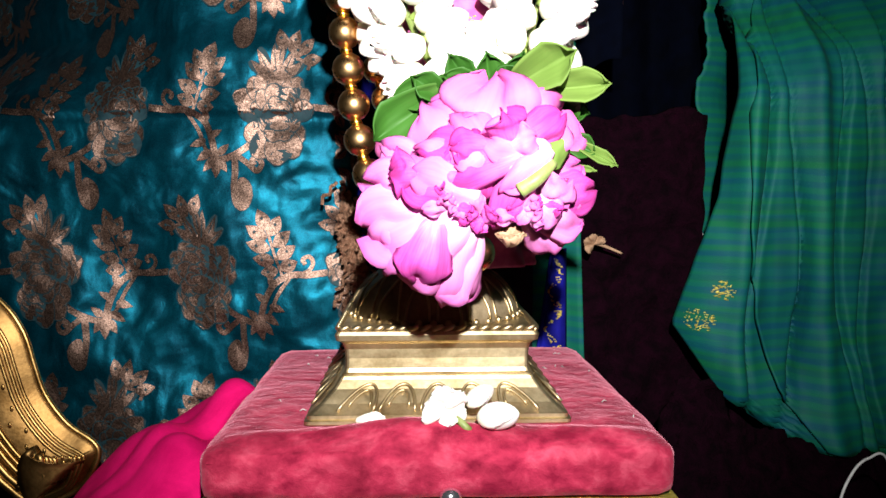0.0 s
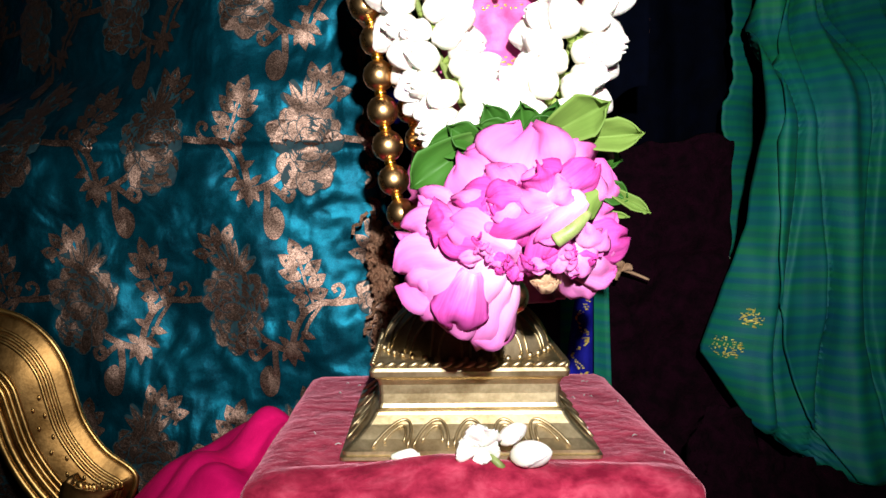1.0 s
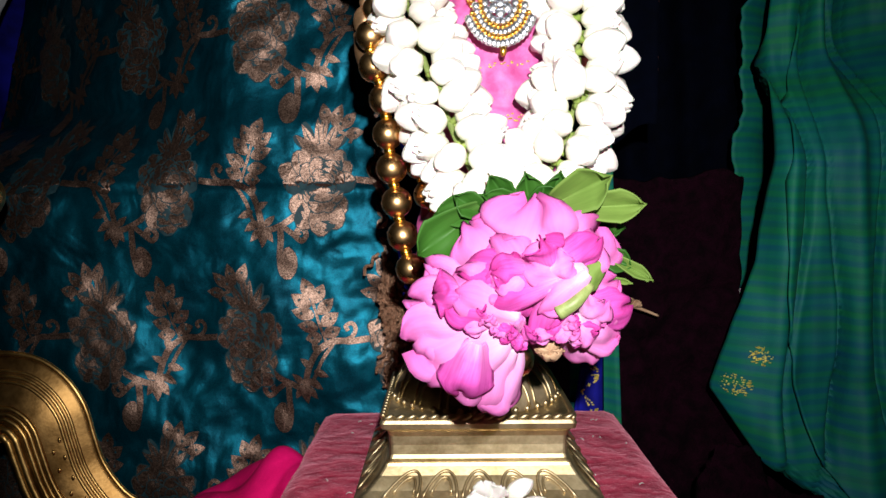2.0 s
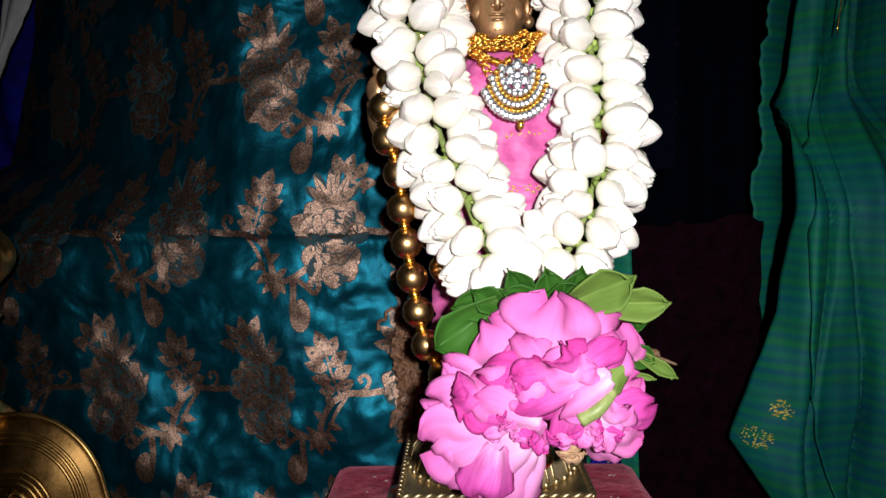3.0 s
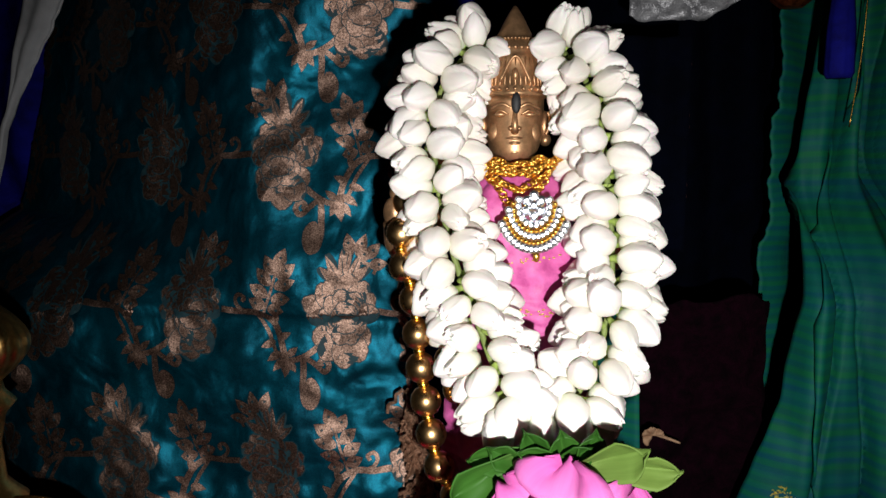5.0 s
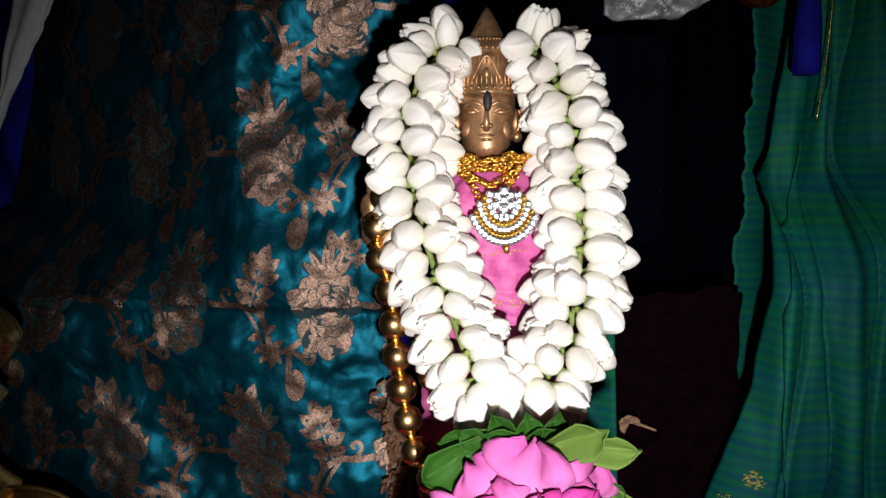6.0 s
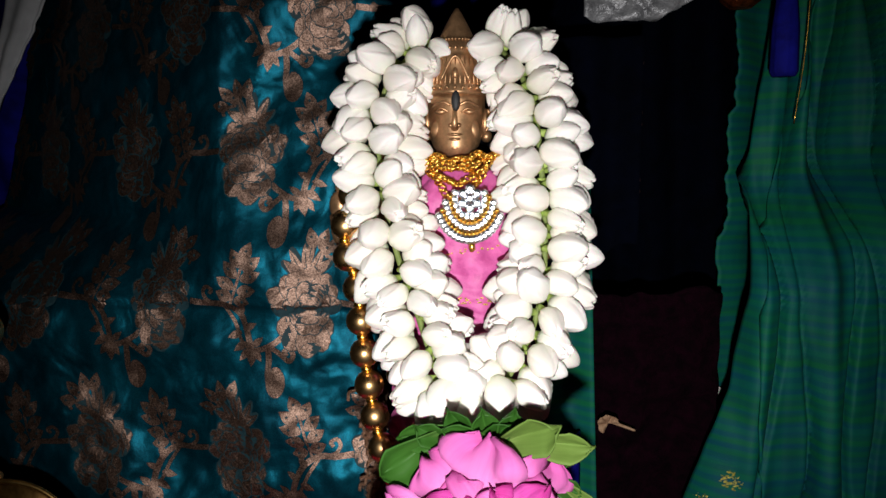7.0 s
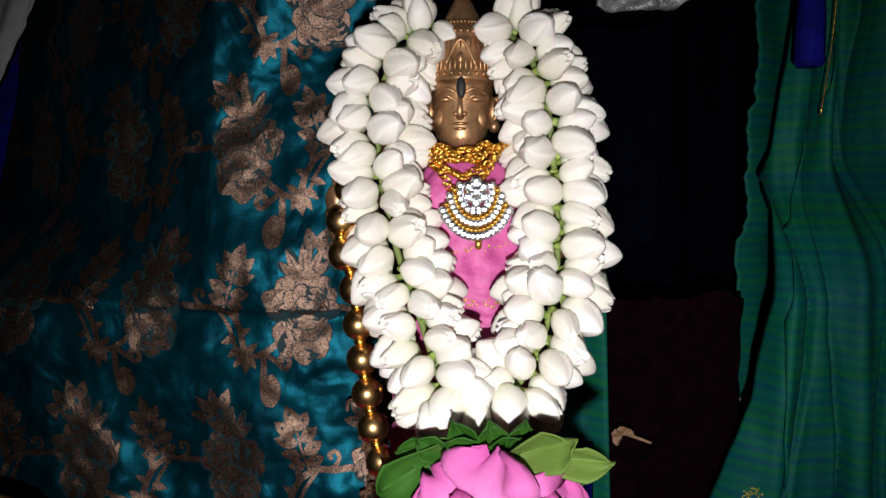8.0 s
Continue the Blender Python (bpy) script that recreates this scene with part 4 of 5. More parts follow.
pend = thing("stone_pendant", (0.0075, 0.287, 0.255), "tiered gold pendant set with clear white stones", "pendant")
PP = Vector((0.0070, 0.2865, 0.2655))
for q, (r, n, span, size) in enumerate(((0.0, 1, 0, 0.0021), (0.0038, 6, 360, 0.0020), (0.0072, 12, 215, 0.0016), (0.0094, 16, 190, 0.0010), (0.0114, 17, 165, 0.0016), (0.0136, 19, 142, 0.0010), (0.0158, 18, 130, 0.0018))):
    gold_row = q in (3, 5)
    for k in range(n):
        a = radians(-90 + (span * (k / max(1, n - 1) - 0.5) if span < 360 else 60 * k))
        p = PP + Vector((r * math.cos(a) * 0.82, -0.0006 * q, r * math.sin(a)))
        bm = bmesh.new()
        if gold_row:
            ball(bm, (0, 0, 0), size, seg=8)
        else:
            lathe(bm, [(0.0005, -0.0006), (0.9 * size, -0.0002), (size, 0.0002), (0.6 * size, 0.0009), (0.3 * size, 0.001)], 8, pose(0, 0, 0, 90))
        part("gold_bead" if gold_row else "stone", bm, GOLD if gold_row else STONE, pend, "" if gold_row else "clear faceted stone", m=pose(*p), smooth=gold_row)
    if q:
        line = [PP + Vector((r * 0.82 * math.cos(radians(-90 + (max(span, 60) if span < 360 else 360) * (j / 16 - 0.5))), 0.0008 - 0.0006 * q, r * math.sin(radians(-90 + (max(span, 60) if span < 360 else 360) * (j / 16 - 0.5))))) for j in range(17)]
        bm = bmesh.new()
        tube(bm, line, 0.0009, 6)
        part("setting", bm, GOLD, pend, "gold setting")
bm = bmesh.new()
ball(bm, PP + Vector((0.001, -0.0035, -0.0185)), 0.0014, 0.0012, 0.0022, 10)
part("drop", bm, GOLD, pend)

# ---- gold bead mala ----
mala = thing("gold_bead_mala", (-0.033, 0.288, 0.15), "long string of polished gold beads with tiny spacers", "mala")


def string_of(points, pitch, r, spacer):
    line = smooth_line(points, 24)
    bead = bmesh.new()
    lathe(bead, [(0.0009, -r), (0.35 * r, -0.94 * r), (0.7 * r, -0.72 * r), (0.93 * r, -0.38 * r), (r, 0), (0.93 * r, 0.38 * r), (0.7 * r, 0.72 * r), (0.35 * r, 0.94 * r), (0.0009, r)], 20)
    me = to_mesh("bead", bead, BEAD)
    sp = bmesh.new()
    ball(sp, (0, 0, 0), spacer, spacer, spacer * 0.7, 10)
    ms = to_mesh("spacer", sp, GOLD)
    run, nxt, k = 0.0, 0.0, 0
    for a, b in zip(line, line[1:]):
        d = b - a
        while run + d.length > nxt:
            p = a + d * ((nxt - run) / d.length)
            turn = d.to_track_quat("Z", "Y").to_matrix().to_4x4()
            if k % 2 == 0:
                part_of("bead", me, mala, Matrix.Translation(p) @ turn)
            else:
                part_of("spacer", ms, mala, Matrix.Translation(p) @ turn)
            k += 1
            nxt += pitch / 2
        run += d.length
    if line[-1].x > 0:
        part_of("bead", me, mala, Matrix.Translation(line[-1]))
    bm = bmesh.new()
    tube(bm, line[::6], 0.0006, 6)
    part("cord", bm, GOLD, mala)


string_of([(-0.030, 0.310, 0.285), (-0.040, 0.297, 0.268), (-0.0425, 0.287, 0.249), (-0.0375, 0.285, 0.232), (-0.0362, 0.285, 0.2195), (-0.0350, 0.285, 0.2063), (-0.0332, 0.285, 0.193), (-0.0312, 0.285, 0.180), (-0.0275, 0.284, 0.1650), (-0.020, 0.282, 0.1525), (-0.006, 0.264, 0.1425), (0.0104, 0.239, 0.1400)], 0.0131, 0.0060, 0.0024)
string_of([(-0.036, 0.306, 0.262), (-0.030, 0.298, 0.240), (-0.0275, 0.294, 0.220), (-0.0238, 0.292, 0.200), (-0.0175, 0.290, 0.184)], 0.0120, 0.0054, 0.0022)

# ---- jasmine garland ----
garland = thing("jasmine_garland", (0.008, 0.27, 0.18), "thick garland of white jasmine buds tied with green stems", "garland")


def bud_mesh(seed):
    g = random.Random(seed)
    L, R = 0.0168 * g.uniform(0.92, 1.08), 0.0053 * g.uniform(0.92, 1.08)
    prof = ((0.0, 0.32), (0.06, 0.52), (0.16, 0.79), (0.30, 0.97), (0.44, 1.0), (0.58, 0.95), (0.71, 0.83), (0.82, 0.65), (0.91, 0.43), (0.97, 0.22), (1.0, 0.05))
    tw, n, ph = g.uniform(0.9, 1.6), g.choice((4, 5)), g.uniform(0, 6)
    bend, sharp = g.uniform(-0.0022, 0.0022), g.choice((0.6, 0.85, 1.15))

    def petals(a, k):
        q = ((a + ph + tw * k) * n / (2 * math.pi)) % 1.0
        return 1 + (0.27 * q ** 2 - 0.09) * min(1, k * 2.0) * sharp
    if seed % 3 == 1:
        # opening bud: pointed petal tips round a sunk heart
        prof = prof[:7] + ((0.83, 0.68), (0.92, 0.52), (0.97, 0.40), (0.95, 0.34), (0.89, 0.28), (0.87, 0.12), (0.90, 0.03))
    bm = bmesh.new()
    lathe(bm, [(r * R, u * L) for u, r in prof], 44, None, petals)
    for v in bm.verts:
        k, a = v.co.z / L, math.atan2(v.co.y, v.co.x)
        q = ((a + ph + tw) * n / (2 * math.pi)) % 1.0
        if seed % 3 == 1 and k > 0.75:
            v.co.z += L * (k - 0.75) * (0.42 * abs(math.sin(math.pi * q)) - 0.22)
        v.co.x += bend * k ** 2
    return to_mesh("jasmine_bud", bm, JASMINE)


BUDS = [bud_mesh(s) for s in range(9)]
cal = bmesh.new()
lathe(cal, [(0.0010, -0.0046), (0.0013, -0.0028), (0.0016, -0.0010), (0.0023, 0.0004), (0.0028, 0.0016), (0.0024, 0.0032)], 10)
CALYX = to_mesh("green_stem", cal, LIME)
LEFT = [(-0.0130, 0.326, 0.3285), (-0.0240, 0.314, 0.3185), (-0.0315, 0.306, 0.300), (-0.0305, 0.300, 0.280), (-0.0270, 0.294, 0.262), (-0.0215, 0.287, 0.243), (-0.0145, 0.280, 0.226), (-0.0065, 0.270, 0.207), (0.003, 0.263, 0.192)]
RIGHT = [(0.0168, 0.326, 0.3290), (0.0258, 0.314, 0.3180), (0.0326, 0.307, 0.300), (0.0350, 0.301, 0.280), (0.0364, 0.295, 0.262), (0.0365, 0.289, 0.245), (0.0350, 0.282, 0.228), (0.0285, 0.273, 0.210), (0.018, 0.264, 0.194)]
g = random.Random(21)


stem_rng = random.Random(3)


def bud(p, d, scale=1.0, which=None):
    up = d.to_track_quat("Z", "Y").to_matrix().to_4x4()
    m = Matrix.Translation(p) @ up @ pose(0, 0, 0, 0, 0, g.uniform(0, 360)) @ Matrix.Scale(scale, 4)
    b = part_of("jasmine_bud", BUDS[which if which is not None else g.randrange(9)], garland, m)
    if stem_rng.random() < 0.55:
        part_of("green_stem", CALYX, b, m, "green stem")


for pts in (LEFT, RIGHT):
    line = smooth_line(pts, 30)
    run, nxt, ring = 0.0, 0.003, 0
    for a, b in zip(line, line[1:]):
        d = b - a
        while run + d.length > nxt:
            p = a + d * ((nxt - run) / d.length)
            t = d.normalized()
            front = Vector((0, -1, 0))
            front = (front - t * front.dot(t)).normalized()
            side = t.cross(front)
            flip = 1 if ring % 2 else -1
            for ang, lift in ((16 * flip, 0.0086), (-48 * flip, 0.0064), (76 * flip, 0.0060), (-102 * flip, 0.0060)):
                an = radians(ang + g.uniform(-9, 9))
                r = front * math.cos(an) + side * math.sin(an)
                ax = radians(math.copysign(max(abs(ang), 40) + g.uniform(-16, 14), ang))
                dr = (front * math.cos(ax) + side * math.sin(ax) + t * g.uniform(-0.1, 0.7)).normalized()
                bud(p + r * lift - dr * 0.002 + t * g.uniform(-0.0015, 0.0015), dr, g.uniform(0.86, 1.12))
            ring += 1
            nxt += 0.0068
        run += d.length
    bm = bmesh.new()
    tube(bm, line[::6], 0.0013, 6)
    part("thread", bm, STEM, garland, "green tying fibre")
# tassel of buds where the two strands meet
for k, (x, y, z, dx, dz) in enumerate(((0.006, 0.262, 0.196, -0.2, -1), (0.013, 0.262, 0.197, 0.15, -1), (0.000, 0.265, 0.197, -0.55, -0.9), (0.020, 0.264, 0.199, 0.5, -0.9), (0.009, 0.258, 0.203, 0.0, -0.8), (0.003, 0.259, 0.207, -0.4, -0.6), (0.017, 0.259, 0.208, 0.3, -0.7))):
    bud(Vector((x, y - 0.003, z - 0.0045)), Vector((dx, -0.35, dz)).normalized(), 1.0)


# ---- roses below the garland ----
def bent_petal(base, tip, width, cup=0.25, curl=0.2, lean=0.0, seed=0, sharp=1.0, ruffle=0.17, fold=0.0, roll=0.0):
    """A rounded petal from base to tip; cup bows it across, curl bends the tip towards (+) or away from the viewer."""
    base, tip = Vector(base), Vector(tip)
    along = tip - base
    L = along.length
    along.normalize()
    face = Vector((0, -1, 0)) + Vector((math.sin(lean), 0, 0))
    face = (face - along * face.dot(along)).normalized()
    side = along.cross(face)

    def fn(u, v):
        s = 2 * u - 1
        w = width * 0.5 * (0.22 + 0.78 * math.sin(math.pi * min(1, 0.5 * v ** 0.85 + 0.02)) ** 1.0) if v < 0.72 else width * 0.5 * math.sqrt(max(0, 1 - ((v - 0.72) / 0.285) ** (2 * sharp)))
        rim = 0.06 * (1 - s * s) if ruffle < 0.2 else 0.20 * noise.noise(Vector((s * 2.1 + seed * 1.7, seed, 0.5))) - 0.03
        q = base + along * (v * L * (1 + rim * v * v)) + side * s * w
        h = cup * width * (0.5 - s * s) * math.sin(math.pi * min(1, 0.15 + v * 0.85)) + curl * L * (v ** 2) 
        h += width * ruffle * noise.noise(Vector((s * 1.7 + seed * 3.1, v * 2.4, seed))) * (0.3 + v) + width * 0.2 * ruffle * noise.noise(Vector((s * 5 + seed, v * 5, seed * 2))) * v
        h += fold * width * (0.4 - abs(s)) * min(1, 4 * v) - roll * width * max(0.0, v - 0.80) ** 2 * 9
        return q + face * h
    return fn


def petal(parent, name, material, base, tip, width, cup=0.25, curl=0.2, lean=0.0, seed=0, sharp=1.0, label="", ruffle=0.17, fold=0.0, roll=0.0):
    bm = bmesh.new()
    sheet(bm, bent_petal(base, tip, width, cup, curl, lean, seed, sharp, ruffle, fold, roll), 14, 22, 0.00045)
    return part(name, bm, material, parent, label)


RK, RY = 0.2215 / 1352.0, 0.2105


def rp(a, b, y=0.0):
    """A place on the upright sheet of the roses: a to the right and b down, in its own small units."""
    return (0.0122 + (a - 860) * RK, RY + 0.9 * y + (b - 140) * 4.2e-5, 0.1912 - (b - 140) * RK * 1.005)


def rose(name_label, group, centre, rows):
    r = thing("rose", rp(*centre), name_label, "rose", group)
    for k, (ax, ay, bx, by, w, y0, y1, cup, curl, deep) in enumerate(rows):
        petal(r, "petal", ROSE_DEEP if deep else ROSE, rp(ax, ay, y0), rp(bx, by, y1), w * RK, cup, curl, 0.75 * math.sin(2.3 * k + centre[0]), k + centre[0] * 0.01, sharp=0.9 if w < 110 else 1.5, ruffle=0.21, roll=0.45)
    return r


SET = "roses below the garland"
top_rose = rose("full pink rose with broad soft outer petals", SET, (870, 300), [
    (868, 300, 752, 176, 150, 0.012, 0.014, 0.30, 0.05, 0),
    (872, 300, 862, 132, 200, 0.013, 0.012, 0.22, 0.10, 0),
    (905, 300, 1012, 190, 170, 0.011, 0.014, 0.30, 0.05, 0),
    (880, 310, 800, 205, 110, 0.006, 0.006, 0.28, 0.05, 0),
    (900, 305, 960, 190, 150, 0.005, 0.006, 0.25, 0.12, 0),
    (880, 320, 850, 228, 130, 0.001, 0.002, 0.30, 0.10, 1),
    (900, 315, 930, 250, 100, -0.001, 0.002, 0.35, 0.0, 1)])
left_rose = rose("drooping pink rose showing its ragged centre", SET, (810, 355), [
    (800, 345, 672, 258, 90, 0.008, 0.010, 0.25, 0.0, 0),
    (810, 345, 646, 318, 105, 0.003, 0.006, 0.3, 0.05, 0),
    (800, 340, 730, 268, 120, 0.001, 0.002, 0.3, 0.1, 0),
    (825, 375, 645, 400, 150, 0.001, 0.000, 0.30, 0.08, 0),
    (830, 375, 690, 480, 190, -0.002, 0.000, 0.28, 0.10, 0),
    (835, 385, 745, 520, 160, 0.002, 0.006, 0.25, 0.02, 0),
    (838, 400, 795, 552, 120, -0.001, 0.004, 0.30, 0.0, 0),
    (772, 388, 742, 492, 108, -0.007, -0.010, 0.48, 0.04, 1)])
right_rose = rose("small pink rose turned aside on a pale stem", SET, (935, 355), [
    (930, 345, 1030, 282, 80, 0.008, 0.012, 0.25, 0.0, 0),
    (930, 355, 1062, 330, 88, 0.003, 0.006, 0.3, 0.0, 1),
    (935, 360, 1040, 385, 105, 0.001, 0.006, 0.25, 0.05, 0),
    (940, 370, 988, 452, 85, 0.003, 0.008, 0.25, 0.0, 0),
    (915, 290, 890, 395, 62, -0.004, -0.002, 0.5, 0.0, 1),
    (965, 262, 885, 330, 62, -0.005, -0.006, 0.45, 0.05, 0),
    (860, 280, 845, 350, 50, -0.004, -0.002, 0.45, 0.0, 1)])
mid = rose("folded deep pink rose petals between the blooms", SET, (850, 300), [
    (905, 300, 742, 262, 108, -0.001, 0.000, 0.20, 0.05, 1),
    (915, 270, 790, 300, 92, -0.004, -0.004, 0.20, 0.08, 1),
    (965, 268, 850, 240, 84, -0.003, -0.002, 0.20, 0.08, 0),
    (850, 340, 700, 318, 80, -0.004, -0.003, 0.20, 0.08, 1),
    (845, 345, 735, 302, 84, -0.006, -0.005, 0.18, 0.06, 0),
    (900, 262, 985, 205, 70, -0.001, 0.001, 0.2, 0.1, 1)])
g = random.Random(5)
for r, (cx, cy), n in ((left_rose, (806, 350), 10), (right_rose, (928, 366), 9), (left_rose, (852, 378), 5)):
    for k in range(n):
        a, l = g.uniform(0, 6.28), g.uniform(26, 52)
        b = (cx + g.uniform(-12, 12), cy + g.uniform(-12, 12))
        petal(r, "inner_petal", g.choice((ROSE, ROSE_DEEP)), rp(*b, -0.002), rp(b[0] + l * math.cos(a), b[1] + 0.7 * l * math.sin(a), -0.004 - g.random() * 0.004), g.uniform(26, 44) * RK, 0.25, 0.1, g.uniform(-0.8, 0.8), k, 0.6, ruffle=0.35)
bm = bmesh.new()
tube(bm, smooth_line([rp(972, 285, -0.004), rp(945, 312, -0.008), rp(915, 332, -0.008)], 6), lambda t: 0.0015 + 0.0009 * t, 10)
part("stem", bm, STEM, right_rose, "pale green stem")

fold_rng = random.Random(9)
for r, (cx, cy), n, reach in ((mid, (880, 262), 5, 96), (right_rose, (950, 338), 3, 74), (left_rose, (760, 312), 2, 80)):
    for k in range(n):
        a = 2.4 * k + fold_rng.uniform(-0.3, 0.3)
        near_r, far_r = fold_rng.uniform(8, 26), reach * fold_rng.uniform(0.62, 1.0)
        b0 = rp(cx + near_r * math.cos(a), cy - 0.7 * near_r * math.sin(a), -0.001)
        b1 = rp(cx + far_r * math.cos(a + 0.5), cy - 0.72 * far_r * math.sin(a + 0.5), -0.003 - 0.003 * fold_rng.random())
        petal(r, "folded_petal", ROSE_DEEP if k % 2 else ROSE, b0, b1, fold_rng.uniform(66, 104) * RK, 0.40, 0.10, fold_rng.uniform(-1.2, 1.2), k + cx, 1.1, ruffle=0.20, roll=0.5)

dry = thing("dried_bud", rp(905, 410), "small dried tan rose bud hanging under the blooms", "bud")
for k in range(6):
    a = k * 1.05
    petal(dry, "petal", DRY, rp(905, 428, 0.0), rp(905 + 20 * math.cos(a), 404 + 8 * math.sin(a), -0.002 - 0.003 * math.sin(a)), 26 * RK, 0.5, 0.1, math.cos(a), k)

# leaves round the top of the roses
leaves = thing("rose_leaves", rp(880, 160, 0.012), "fresh green rose leaves between garland and roses", "leaves")
OUTER_LEAVES = (
    (790, 146, 664, 236, 94, 0.016, 0.010, 0),
    (830, 135, 695, 165, 64, 0.018, 0.016, 0),
    (880, 150, 790, 128, 46, 0.014, 0.010, 0),
    (905, 150, 1003, 100, 84, 0.010, 0.000, 1),
    (945, 152, 1072, 146, 66, 0.012, 0.004, 1),
    (980, 160, 1030, 205, 60, 0.014, 0.012, 0),
    (990, 190, 1020, 262, 54, 0.014, 0.012, 0),
    (1000, 235, 1062, 262, 50, 0.014, 0.008, 0),
    (1020, 240, 1097, 284, 30, 0.014, 0.004, 1))
INNER_LEAVES = (
    (940, 165, 1010, 170, 56, 0.016, 0.014, 0),
    (860, 160, 920, 118, 50, 0.016, 0.010, 0),
    (1020, 285, 1066, 296, 14, 0.012, 0.008, 1),
    (850, 165, 800, 96, 60, 0.017, 0.013, 0),
    (880, 165, 865, 92, 60, 0.017, 0.013, 0),
    (905, 165, 930, 92, 62, 0.017, 0.013, 0),
    (800, 170, 735, 130, 56, 0.017, 0.013, 0),
    (930, 165, 1000, 128, 66, 0.017, 0.013, 0),
    (960, 170, 1050, 190, 60, 0.017, 0.013, 0))
for k, (ax, ay, bx, by, w, y0, y1, pale) in enumerate(OUTER_LEAVES + INNER_LEAVES):
    petal(leaves, "leaf", LEAF_PALE if pale else LEAF, rp(ax, ay, y0 + 0.009), rp(bx, by, y1 + 0.009), w * RK, -0.18, -0.08, 0.2 * math.sin(k), k, 0.62, ruffle=0.12, fold=-0.30)
petal(right_rose, "sepal", LEAF_PALE, rp(1005, 235, 0.004), rp(955, 290, -0.003), 52 * RK, 0.3, 0.0, 0, 3, 0.7, "green sepal")

# ---- fallen jasmine on the pedestal ----
flower = thing("fallen_jasmine", (0.001, 0.262, 0.0775), "opened white jasmine blossom fallen against the pedestal", "flower")
FC = Vector((0.0015, 0.2600, 0.0840))
for k, (dx, dz, w) in enumerate(((-0.0075, 0.004, 0.008), (-0.002, 0.0095, 0.008), (0.005, 0.0085, 0.008), (0.0065, 0.001, 0.008), (0.001, -0.0045, 0.0075), (-0.009, -0.001, 0.007), (0.0, 0.003, 0.007))):
    petal(flower, "petal", JASMINE, FC + Vector((0, -0.001, 0)), FC + Vector((dx, -0.0045 - 0.001 * (k % 3), dz)), w, 0.35, 0.15, 0, k)
bm = bmesh.new()
tube(bm, [FC + Vector((0.003, -0.004, -0.002)), FC + Vector((0.006, -0.0055, -0.0045)), FC + Vector((0.008, -0.0055, -0.0065))], 0.0013, 8)
part("stem", bm, STEM, flower, "short green stem")
for p, d, s in (((0.0120, 0.2565, 0.0815), (0.8, -0.3, 0.22), 0.85), ((0.0080, 0.2590, 0.0855), (0.75, 0.1, 0.5), 0.62)):
    fb = thing("fallen_bud", p, "single white jasmine bud lying against the pedestal", "flower")
    m = Matrix.Translation(p) @ Vector(d).normalized().to_track_quat("Z", "Y").to_matrix().to_4x4() @ Matrix.Scale(s, 4)
    part_of("petals", BUDS[2], fb, m)
fb = thing("fallen_petal", (-0.0255, 0.2605, 0.0795), "single white jasmine petal on the velvet fold", "petal")
petal(fb, "blade", JASMINE, (-0.030, 0.2600, 0.0795), (-0.0205, 0.2585, 0.0812), 0.005, 0.3, 0.0, 0, 2)

# ---- brass lamp beside the altar ----
lamp = thing("brass_lamp", (-0.235, 0.345, 0.0), "polished brass oil lamp with scrolled foot and ribbed knob", "lamp")
CURVE = [(-0.262, 0.113), (-0.236, 0.1195), (-0.214, 0.1180), (-0.199, 0.1085), (-0.190, 0.0950), (-0.1858, 0.0800), (-0.1815, 0.0665), (-0.172, 0.0530), (-0.161, 0.0450), (-0.1580, 0.0390), (-0.1615, 0.0300), (-0.168, 0.0220), (-0.182, 0.0150)]
line = smooth_line([(x, 0.338, z) for x, z in CURVE], 8)
mids = []
for k, p in enumerate(line):
    d = line[min(k + 1, len(line) - 1)] - line[max(k - 1, 0)]
    mids.append(Vector((d.z, 0, -d.x)).normalized())


def foot_at(u, v):
    k = min(len(line) - 2, int(u * (len(line) - 1) + 1e-6))
    f = u * (len(line) - 1) - k
    p = line[k].lerp(line[k + 1], f) + mids[k].lerp(mids[k + 1], f) * (0.046 * v) * (1 - 0.25 * math.sin(math.pi * u)) * (1 - 0.62 * min(1.0, max(0.0, (u - 0.62) / 0.3)))
    return p.x, 0.346 - 0.016 * math.sin(math.pi * min(1, v * 0.5 + 0.05)) , max(0.002, p.z)


# foot coloured dark to imitate what the recess reflects; mouldings keep the lamp brass
bm = bmesh.new()
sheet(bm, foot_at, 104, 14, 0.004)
part("foot", bm, LAMP_REFLECT, lamp, "brass recess with its dark reflection painted in")
for k in range(9):
    for v in (0.36, 0.46):
        q = Vector(foot_at(0.40 + 0.048 * k + 0.024 * (v > 0.4), v))
        bm = bmesh.new()
        ball(bm, (0, 0, 0), 0.0009, 0.0006, 0.0014, 8)
        part("stud", bm, LAMP_BRASS, lamp, m=pose(q.x, q.y - 0.0002, q.z))
for off, rad in ((0.0, 0.0013), (0.0082, 0.0008), (0.0107, 0.0009), (0.0134, 0.0009), (0.0260, 0.0012), (0.0290, 0.0010), (0.0320, 0.0013), (0.0372, 0.0020), (0.0420, 0.0018)):
    pts = []
    for k in range(0, len(line), 2):
        u = k / (len(line) - 1)
        v = off / 0.046
        q = Vector(foot_at(u, v))
        pts.append(q + Vector((0, -0.0012, 0)))
    bm = bmesh.new()
    tube(bm, pts, rad, 8)
    part("moulding", bm, LAMP_BRASS, lamp)
bm = bmesh.new()
lathe(bm, [(0.014, 0.112), (0.016, 0.118), (0.012, 0.122), (0.007, 0.128), (0.0055, 0.145), (0.008, 0.160), (0.013, 0.166), (0.008, 0.172), (0.007, 0.178)], 28, pose(-0.249, 0.345, 0))
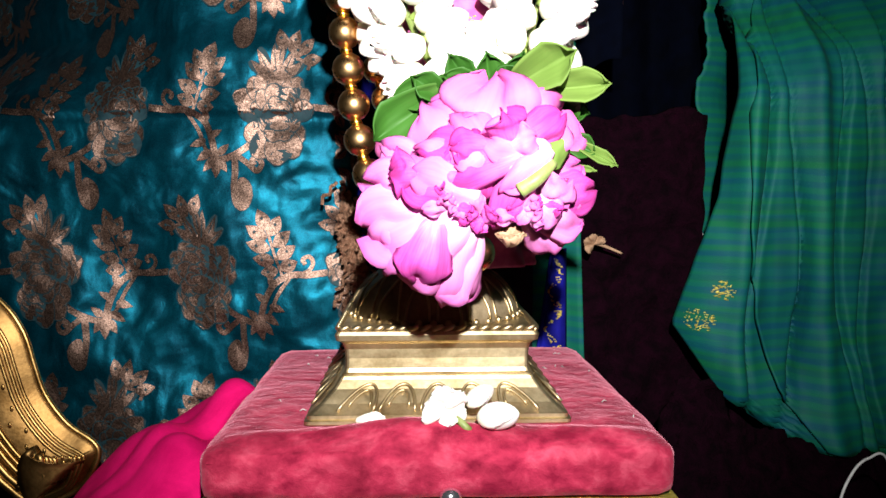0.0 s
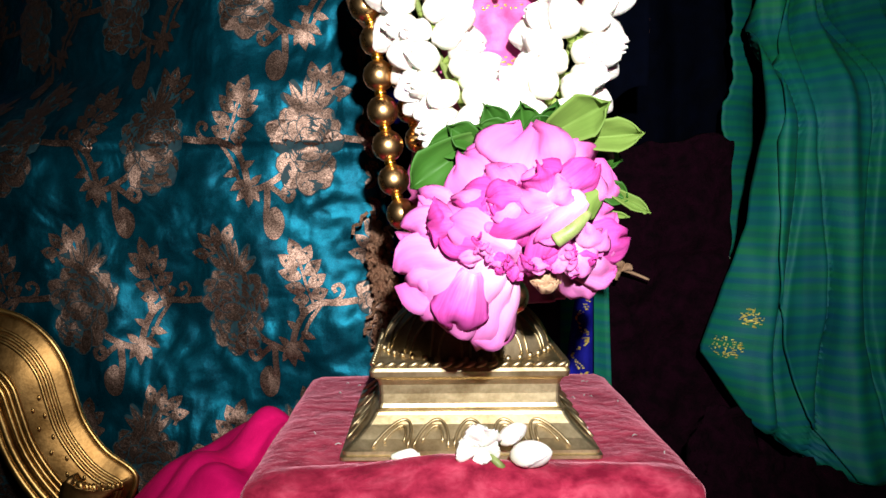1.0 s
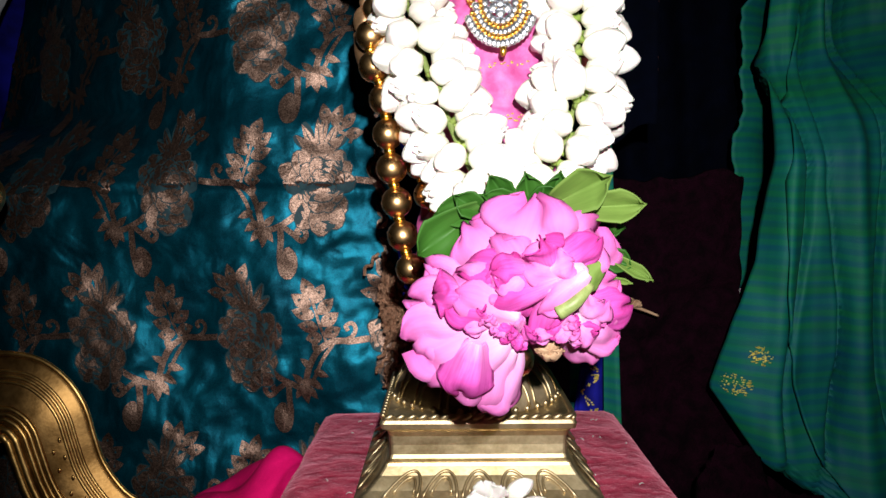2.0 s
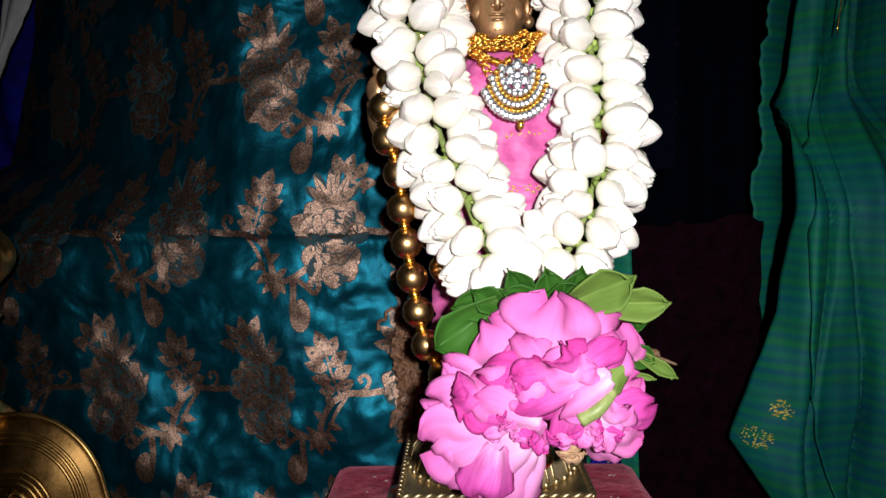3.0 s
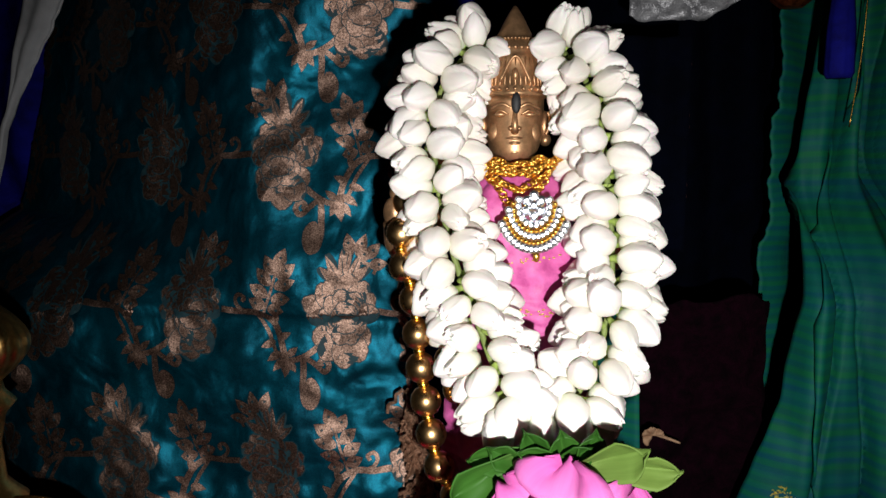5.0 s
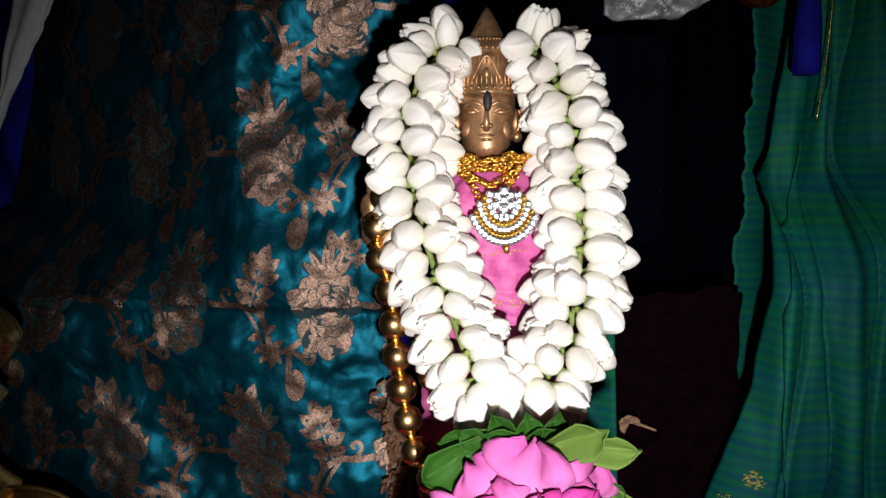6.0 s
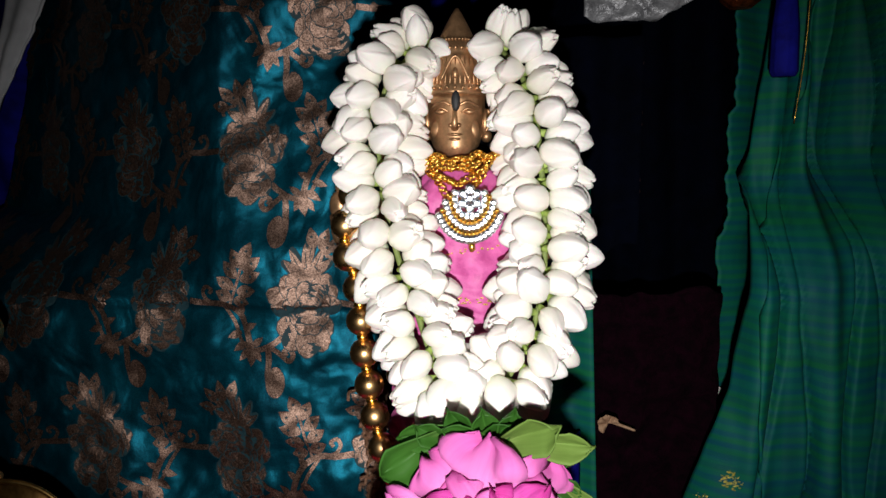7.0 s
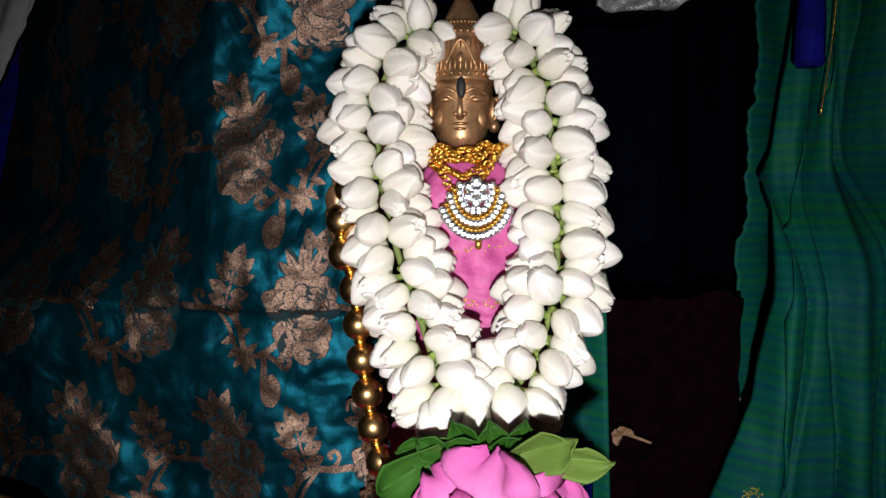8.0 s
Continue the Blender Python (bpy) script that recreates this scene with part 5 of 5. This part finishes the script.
part("stem", bm, LAMP_BRASS, lamp)
bm = bmesh.new()
lathe(bm, [(0.006 + 0.0135 * math.sin(math.pi * (k + 0.5) / 14), 0.177 + 0.036 * k / 13) for k in range(14)], 72, pose(-0.249, 0.345, 0), lambda a, k: 1 + 0.05 * abs(math.sin(9 * a)))
part("knob", bm, LAMP_BRASS, lamp, "ribbed melon-shaped knob")

# ---- small things at the back ----
twig = thing("dried_twig", (0.0895, 0.428, 0.1285), "dried flower stalk caught on the maroon velvet", "twig")
bm = bmesh.new()
tube(bm, smooth_line([(0.0800, 0.428, 0.1265), (0.0835, 0.424, 0.1300), (0.0905, 0.424, 0.1280), (0.1000, 0.426, 0.1240)], 8), lambda t: 0.0014 - 0.0007 * t, 8)
part("stalk", bm, DRY, twig)
for k in range(4):
    a = 1.1 * k + 0.6
    petal(twig, "dry_petal", DRY, (0.0835, 0.424, 0.1295), (0.0835 + 0.007 * math.cos(a), 0.420, 0.1295 + 0.006 * math.sin(a)), 0.005, 0.4, 0.2, 0, k)

speck = thing("white_petal", (0.167, 0.497, 0.128), "tiny white petal stuck on the green drape edge", "petal")
petal(speck, "blade", JASMINE, (0.1660, 0.4940, 0.1260), (0.1673, 0.4920, 0.1310), 0.0038, 0.3, 0, 0, 1)

bm = bmesh.new()
tube(bm, smooth_line([(0.159, 0.300, 0.004), (0.161, 0.302, 0.030), (0.168, 0.306, 0.043), (0.178, 0.312, 0.0475), (0.19, 0.318, 0.044), (0.205, 0.325, 0.004)], 8), 0.0006, 6)
single("loose_thread", bm, THREAD, "loose curled white thread on the maroon cover", "thread")

tassel = thing("blue_tassel", (0.1700, 0.415, 0.33), "blue thread tassel hanging on the green drape", "tassel")
bm = bmesh.new()
lathe(bm, [(0.0054, 0.3250), (0.0068, 0.3275), (0.0066, 0.350), (0.0053, 0.365), (0.002, 0.372)], 20, pose(0.1700, 0.415, 0), lambda a, k: 1 + 0.2 * math.sin(12 * a) * (1 - k))
part("skirt", bm, BLUE, tassel)
bm = bmesh.new()
tube(bm, [Vector((0.1700, 0.415, 0.370)), Vector((0.1700, 0.424, 0.415))], 0.001, 6)
part("cord", bm, BLUE, tassel)
bm = bmesh.new()
tube(bm, smooth_line([(0.1805, 0.412, 0.415), (0.1802, 0.411, 0.367), (0.1797, 0.413, 0.335), (0.1760, 0.413, 0.300)], 8), 0.0004, 6)
part("cord", bm, GOLD, green, "thin gold cord")


def foil_at(u, v):
    x = 0.067 + 0.075 * u
    z = 0.3595 + 0.55 * max(0.0, x - 0.108) + 0.5 * max(0.0, 0.072 - x) + 0.06 * v
    return x, 0.442 + 0.008 * wob(x + 0.7 * z, 0, z, 55, 2) + 0.004 * wob(x, 0, z, 160, 2), z


bm = bmesh.new()
sheet(bm, foil_at, 40, 30, 0.0008)
single("silver_foil_drape", bm, LACE, "crinkled silvery white foil cloth hanging at the back", "drape")
bm = bmesh.new()
lathe(bm, [(0.006, 0.352), (0.011, 0.356), (0.012, 0.366), (0.008, 0.372), (0.006, 0.38), (0.009, 0.39)], 24, pose(0.153, 0.438, 0.013))
single("copper_finial", bm, RED_COPPER, "small red copper ornament hanging above the drape", "ornament")

# dim navy cloth with thin rust stripes beside the garland
navy = thing("striped_cloth", (0.085, 0.447, 0.0), "dim navy cloth with thin rust coloured stripes", "cloth")
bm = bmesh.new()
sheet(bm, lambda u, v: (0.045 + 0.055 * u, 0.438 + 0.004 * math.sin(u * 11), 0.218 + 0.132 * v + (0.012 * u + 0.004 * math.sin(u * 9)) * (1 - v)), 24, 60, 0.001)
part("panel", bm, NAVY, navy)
for z in (0.262, 0.2685, 0.300, 0.3065, 0.334):
    bm = bmesh.new()
    sheet(bm, lambda u, v: (0.045 + 0.055 * u, 0.4372 + 0.004 * math.sin(u * 11), z + 0.0016 * v), 24, 1, -0.0004)
    part("stripe", bm, RUST, navy, "rust coloured woven stripe")
